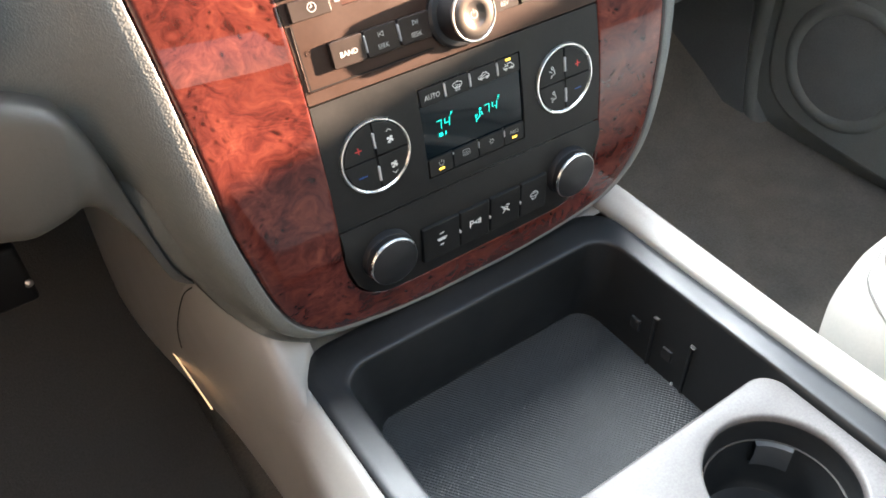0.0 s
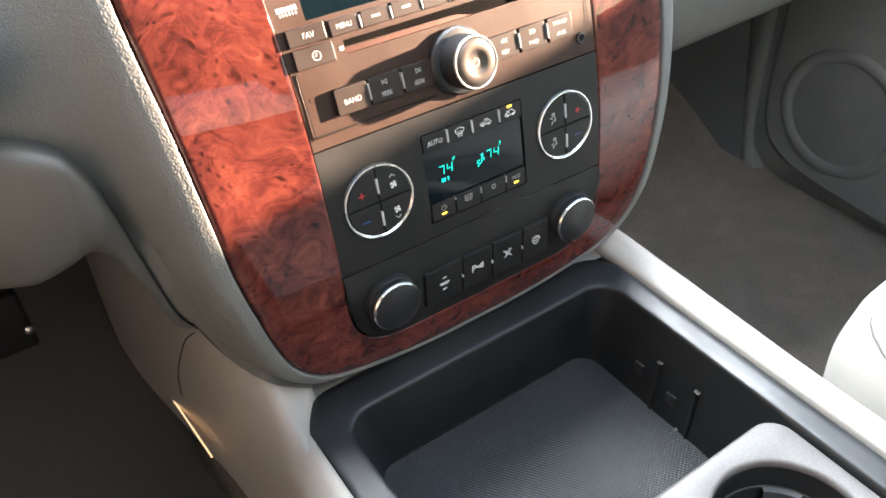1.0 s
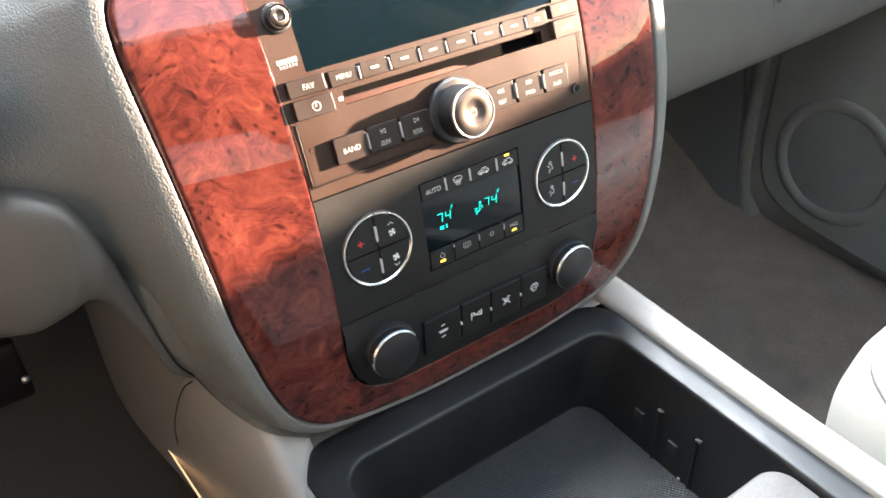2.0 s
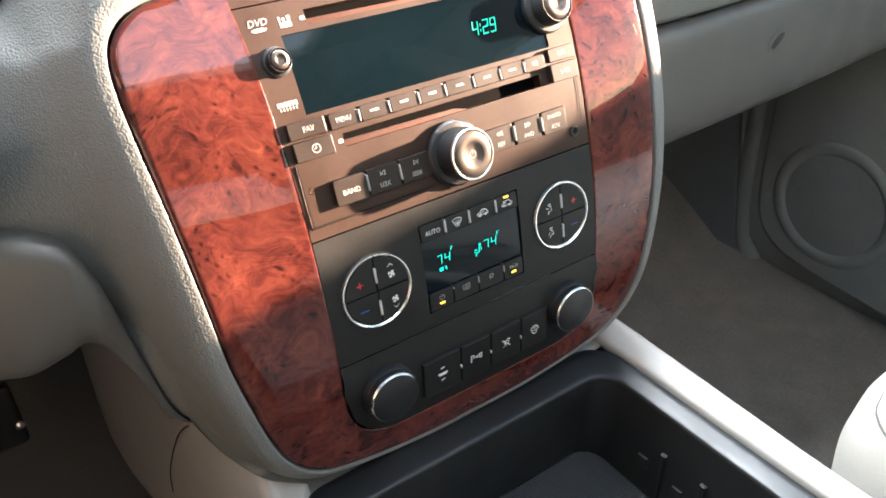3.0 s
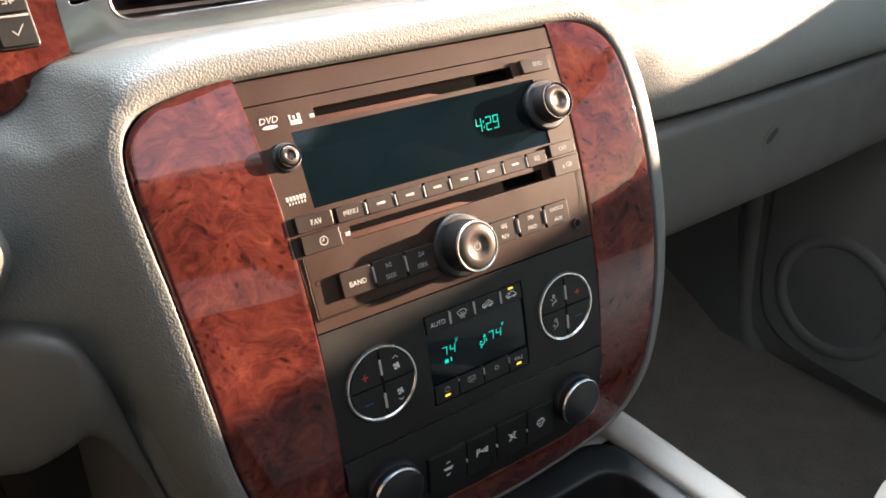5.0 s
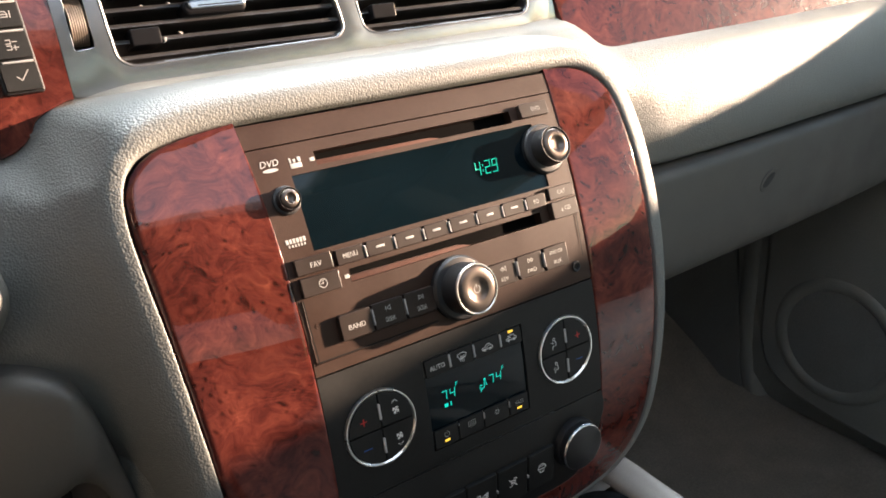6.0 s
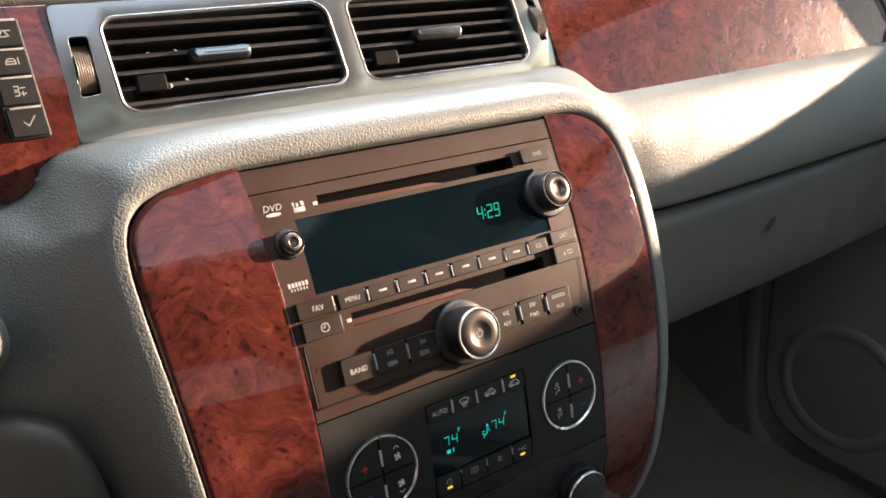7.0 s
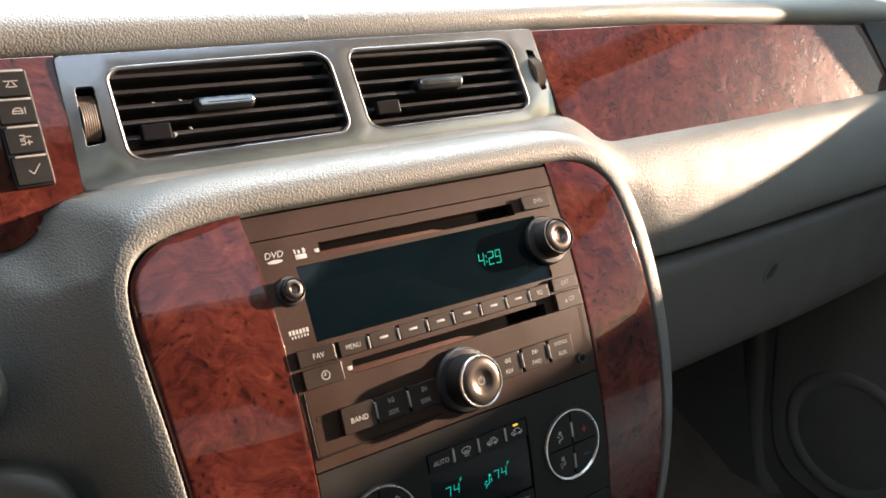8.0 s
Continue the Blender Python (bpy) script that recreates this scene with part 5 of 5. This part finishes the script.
# cream rails and flanks
def rail_right():
    prof = [(0.1188, -0.1330), (0.1190, -0.1296), (0.1198, -0.1268), (0.1222, -0.1248), (0.1265, -0.1232), (0.1315, -0.1222), (0.1360, -0.1235), (0.1385, -0.1290), (0.1400, -0.145), (0.1410, -0.22), (0.145, -0.46)]
    fine = spline([Vector(p) for p in prof], 34)
    rows = []
    for y in steps(-0.75, 0.24, 0.03):
        w = 0.0065 * max(0.0, min(1.0, (y + 0.16) / 0.16))
        rows.append([(p.x + (w if p.x > 0.125 else w * (p.x - 0.1188) / 0.0062), y, p.y) for p in fine])
    return loft(rows)


part("rail", rail_right(), RAIL, console, "smooth cream side rail", sharp=60)


def flank_left():
    prof = [(-0.1390, -0.1335), (-0.1392, -0.1300), (-0.1420, -0.1280), (-0.1475, -0.1290), (-0.1530, -0.1345), (-0.1580, -0.1460), (-0.1625, -0.170), (-0.1665, -0.205), (-0.1710, -0.250), (-0.1760, -0.300), (-0.1800, -0.345), (-0.178, -0.350), (-0.165, -0.352)]
    fine = spline([Vector(p) for p in prof], 44)
    rows = []
    for y in steps(-0.75, 0.50, 0.03):
        g = max(0.0, (y - 0.0) / 0.5)
        turn = -0.255 - 0.38 * (y - 0.10) if y > 0.10 else -0.255 + 0.025 * (1 - math.exp(-(0.10 - y) / 0.10))
        turn = max(turn, -0.36)
        near = min(1.0, max(0.0, (-0.02 - y) / 0.14))
        round_ = lambda z: -0.013 * near * min(1.0, max(0.0, (-0.1295 - z) / 0.010)) * math.exp(-((z + 0.150) / 0.028) ** 2)
        rows.append([(p.x + round_(p.y) - 0.02 * g + 0.42 * max(0.0, turn - p.y) ** 2 / (max(0.0, turn - p.y) + 0.02), y, p.y) for p in fine])
    return loft(rows)


part("flank", flank_left(), PAD_DARK, console, "grey-beige moulded side of the console", sharp=60)
CREASE = [Vector(p) for p in ((-0.1715, 0.0500, -0.0753), (-0.1619, 0.0380, -0.0950), (-0.1519, 0.0220, -0.1057), (-0.1422, 0.0110, -0.1110), (-0.1234, 0.0065, -0.1221))]
FOOT = [Vector(p) for p in ((-0.1778, 0.1700, -0.2420), (-0.1712, 0.0800, -0.2240), (-0.1648, 0.0100, -0.1840), (-0.1580, -0.0300, -0.1460), (-0.1480, -0.0330, -0.1292), (-0.1394, -0.0190, -0.1302))]
c1, c3 = spline(CREASE, 28), spline(FOOT, 28)


def neck():
    rows = []
    for i, (a, b) in enumerate(zip(c1, c3)):
        k = max(0.0, 1 - i / 9)
        m = Vector((0.45 * a.x + 0.55 * b.x, 0.62 * a.y + 0.38 * b.y, 0.35 * a.z + 0.65 * b.z)).lerp(Vector((-0.1740, 0.1250, -0.1350)), k)
        rows.append([a * (1 - f) ** 2 + m * 2 * f * (1 - f) + b * f * f + Vector((-0.0006, 0, 0.0004)) for f in [k / 14 for k in range(15)]])
    rows.append([p + Vector((0.002, 0.0, -0.138 - p.z)) if p.z > -0.138 else p for p in rows[-1]])
    return loft(rows)


part("neck", neck(), PAD_DARK, console, "grey-beige moulding under the stack", sharp=60)
part("shoulder", loft([[(x, y, z) for x in steps(-0.135, 0.139, 0.02)] for y, z in ((0.0040, -0.1340), (0.012, -0.1330), (0.05, -0.130), (0.10, -0.128))]), PAD_DARK, console)
part("corner", loft([[(x, y, -0.1338) for x in (-0.150, -0.135, -0.1215)] for y in (-0.035, -0.01, 0.006)]), PAD_DARK, console)
tail = spline([Vector((x + 0.0004, 0.0515 + max(0.0, z) * 0.9, z)) for x, z in A[6:]] + CREASE[1:], 40)
side = spline([surf(u, v, -0.020) for u, v in ((-0.1705, 0.050), (-0.1690, 0.020), (-0.1665, -0.010), (-0.1625, -0.045), (-0.1570, -0.072), (-0.1490, -0.092), (-0.1370, -0.110), (-0.1180, -0.122))], 40)
part("filler", loft([[a.lerp(b, f) for f in (0, 0.25, 0.5, 0.75, 1)] for a, b in zip(tail, side)]), PAD, dashboard)
part("tunnel", box(-0.115, 0.140, -0.75, 0.55, -0.46, -0.24, 0.01), CARPET, console, "carpeted side of the tunnel")
seam = spline([Vector((-0.1716, 0.052, -0.080)), Vector((-0.1735, 0.080, -0.107)), Vector((-0.1745, 0.112, -0.145)), Vector((-0.1755, 0.148, -0.192)), Vector((-0.1765, 0.165, -0.220)), Vector((-0.1775, 0.170, -0.242))], 20)
part("seam", loft([[p + Vector((-0.0012, -0.0006, 0)), p + Vector((-0.0018, 0.0, 0)), p + Vector((-0.0012, 0.0006, 0))] for p in seam]), GAP, console)
# glowing sliver added to give a bright line; no lamp is known there
strip = thing("glow_sliver", "thin emissive sliver standing in for bright light low on the console side", "light strip")
part("strip", loft([[Vector((-0.1820, 0.2290 - 0.137 * f, -0.2930 + 0.055 * f)) + Vector(o) for o in ((0, 0, -0.001), (-0.0012, 0, -0.0003), (-0.0012, 0, 0.0006), (0, 0, 0.0014))] for f in (0, 0.25, 0.5, 0.75, 1)]), GLOW, strip)

# ---- cup holder insert ----
cup = thing("cup_holder", "grey plastic cup holder insert with round well", "cup holder")
CX, CY, CR = 0.0440, -0.2230, 0.0447


def cup_top():
    outline = [(-0.0985, -0.60), (0.0965, -0.60), (0.0965, -0.185), *[(0.0825 + 0.014 * math.cos(radians(a)), -0.1830 + 0.014 * math.sin(radians(a))) for a in range(0, 91, 15)], (0.03, -0.1690), (-0.04, -0.1690), (-0.0985, -0.1690)]
    pts = ccw(outline)
    pts = [p for a, b in zip(pts, pts[1:] + pts[:1]) for p in [(a[0] + (b[0] - a[0]) * f, a[1] + (b[1] - a[1]) * f) for f in (0, 0.25, 0.5, 0.75)]]
    bm = bmesh.new()
    edges, loops = [], []
    hole = [(CX + CR * math.cos(2 * math.pi * i / 56), CY + CR * math.sin(2 * math.pi * i / 56)) for i in range(56)]
    for q in (pts, hole):
        vs = [bm.verts.new((x, y, 0)) for x, y in q]
        loops.append(vs)
        edges += [bm.edges.new((vs[i - 1], vs[i])) for i in range(len(vs))]
    bmesh.ops.triangle_fill(bm, use_beauty=True, edges=edges)
    for k, vs in enumerate(loops):
        q = [(v.co.x, v.co.y) for v in vs]
        prev = vs
        for d, h in ((0.0012, -0.0004), (0.0022, -0.0016), (0.0026, -0.004), (0.0026, -0.0050 if k else -0.06)):
            cur = [bm.verts.new((x, y, h)) for x, y in inset(q, -d if k == 0 else d)]
            for i in range(len(vs)):
                bm.faces.new((prev[i - 1], prev[i], cur[i], cur[i - 1]))
            prev = cur
    return bm


part("top", cup_top(), CUP, cup, to=lambda x, y, z: Vector((x, y, z - 0.1350)), sharp=50)
well = part("well", lathe([(CR - 0.0025, -0.0045), (CR - 0.003, -0.018), (CR - 0.005, -0.022), (CR - 0.0055, -0.060), (CR - 0.009, -0.066), (0.0005, -0.067)], CX, CY, 56), TRAY, cup, "black round cup well", to=lambda x, y, z: Vector((x, y, z - 0.1350)))
part("ledge", lathe_open([(CR - 0.0042, -0.0205), (CR - 0.0048, -0.0200), (CR - 0.0056, -0.0206)], CX, CY, 56), DARK_MATTE, well, to=lambda x, y, z: Vector((x, y, z - 0.1350)))
part("finger", loft([[Vector((CX + (CR - 0.006 - d) * math.cos(a), CY + (CR - 0.006 - d) * math.sin(a), -0.1350 + z)) for a in [radians(22 + 34 * i / 6 - (z + 0.03) * 120 * (1 if i > 3 else -1) * 0.3) for i in range(7)]] for d, z in ((0.0, -0.020), (0.003, -0.0205), (0.004, -0.028), (0.003, -0.040), (0.0, -0.041))]), FINGER, well, "sprung grey finger")

# ---- passenger seat ----
seat = thing("passenger_seat", "cream leather passenger seat cushion with piped seams", "car seat")


def cushion():
    out = []
    # cross-section along the front edge: rounded roll, swept across the width
    prof = [(-0.30, -0.075), (-0.22, -0.070), (-0.180, -0.074), (-0.160, -0.084), (-0.146, -0.105), (-0.141, -0.135), (-0.1435, -0.170), (-0.150, -0.20), (-0.165, -0.24), (-0.20, -0.27)]
    prof = [(-0.80, -0.10), (-0.55, -0.085)] + prof
    fine = spline([Vector(p) for p in prof], 40)
    for x, inset_, drop in ((0.178, 0.10, 0.115), (0.179, 0.065, 0.08), (0.183, 0.040, 0.05), (0.190, 0.022, 0.028), (0.200, 0.011, 0.014), (0.214, 0.004, 0.006), (0.235, 0.0, 0.0), (0.30, -0.003, -0.003), (0.42, -0.004, -0.004), (0.54, -0.003, -0.003), (0.61, 0.004, 0.006), (0.635, 0.022, 0.028), (0.645, 0.065, 0.08)):
        out.append([Vector((x - 0.0310, p.x - 0.007 - inset_, min(p.y, -0.06) - drop * (1 if p.y > -0.19 else max(0, (p.y + 0.27) / 0.08)))) for p in fine])
    # twin seams: along the bolster, then round the corner and across the front roll
    at = min((k for k in range(40) if out[6][k].z > -0.15), key=lambda k: abs(out[6][k].y + 0.164))
    lines = []
    for c, d in ((2.7, 0), (3.6, -1)):
        i = int(c)
        side_ = [out[i][k].lerp(out[i + 1][k], c - i) for k in range(4, at + d - 2)]
        lines.append(spline(side_ + [out[k][at + d] for k in range(i + 2, 11)], 60))
    return loft(out), lines


skin, seams = cushion()
part("cushion", skin, LEATHER, seat, sharp=70)
for line in seams:
    part("seam", loft([[p + Vector((d - 0.0008, 0.0008, 0.0014 + e)) for d, e in ((-0.0009, -0.0012), (-0.0005, 0.0), (0.0005, 0.0), (0.0009, -0.0012))] for p in line]), THREAD, seat, "stitched leather seam")
part("seat_base", box(0.22, 0.60, -0.75, -0.22, -0.46, -0.25, 0.02), DARK_TRIM, seat)

# ---- passenger door details ----
CARD = [(0.286, 0.10), (-0.95, 0.10), (-0.95, -0.440), (0.0665, -0.4245), (0.175, -0.4150), (0.232, -0.4040), (0.266, -0.3820), (0.2810, -0.3500), (0.2865, -0.3050)]
on_door = lambda a, b, c: Vector((0.738 - c, a, b))
part("door_card", prism(rounded(ccw(CARD), 0.02, 4), -0.010, 0.012, 0.008), DOOR, door_1, "grey-green moulded door card", to=on_door, sharp=60)
part("door_seal", prism(rounded(ccw([(a + 0.007 * (a > 0), b - 0.006 * (b < 0)) for a, b in CARD]), 0.02, 4), -0.016, -0.004, 0.003), DARK_MATTE, door_1, "black rubber door seal", to=on_door)
speaker = thing("door_speaker", "round speaker grille low in the passenger door", "speaker")
part("ring", lathe_open([(0.092, 0.010), (0.089, 0.0145), (0.084, 0.0165), (0.078, 0.0165), (0.073, 0.0135), (0.071, 0.011)], 0.168, -0.297, 64), DOOR, speaker, to=on_door)
part("grille", lathe([(0.072, 0.0122), (0.05, 0.0135), (0.02, 0.0145), (0.001, 0.0148)], 0.168, -0.297, 48), DARK_TRIM, speaker, "grey speaker grille", to=on_door)
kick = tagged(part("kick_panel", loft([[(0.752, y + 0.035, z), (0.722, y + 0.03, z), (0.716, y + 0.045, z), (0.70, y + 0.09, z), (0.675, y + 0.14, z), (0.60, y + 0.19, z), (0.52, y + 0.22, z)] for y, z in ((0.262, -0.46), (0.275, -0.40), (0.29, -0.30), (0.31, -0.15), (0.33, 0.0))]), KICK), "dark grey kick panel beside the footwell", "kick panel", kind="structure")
post = spline([Vector(p) for p in ((0.752, 0.0), (0.735, 0.002), (0.727, 0.008), (0.724, 0.018), (0.727, 0.028), (0.735, 0.034), (0.752, 0.036))], 18)
tagged(part("pillar_trim", loft([[(p.x, y + p.y, z) for p in post] for y, z in ((0.262, -0.46), (0.280, -0.41), (0.289, -0.36), (0.292, -0.30), (0.293, -0.15), (0.295, 0.0))]), DOOR), "grey trim on the pillar in front of the door", "pillar trim", kind="structure")

# ---- driver's pedal ----
pedal = thing("accelerator_pedal", "black pedal with a small bright stud", "pedal")
part("plate", box(-0.30, -0.262, 0.335, 0.350, -0.27, -0.205, 0.004), BLACK, pedal)
part("stud", lathe([(0.004, 0.0), (0.004, 0.002), (0.0015, 0.004)], -0.2655, -0.247, 12), CHROME, pedal, to=lambda a, b, c: Vector((a, 0.335 - c, b)))
part("arm", box(-0.288, -0.274, 0.350, 0.56, -0.235, -0.215, 0.003), BLACK, pedal)
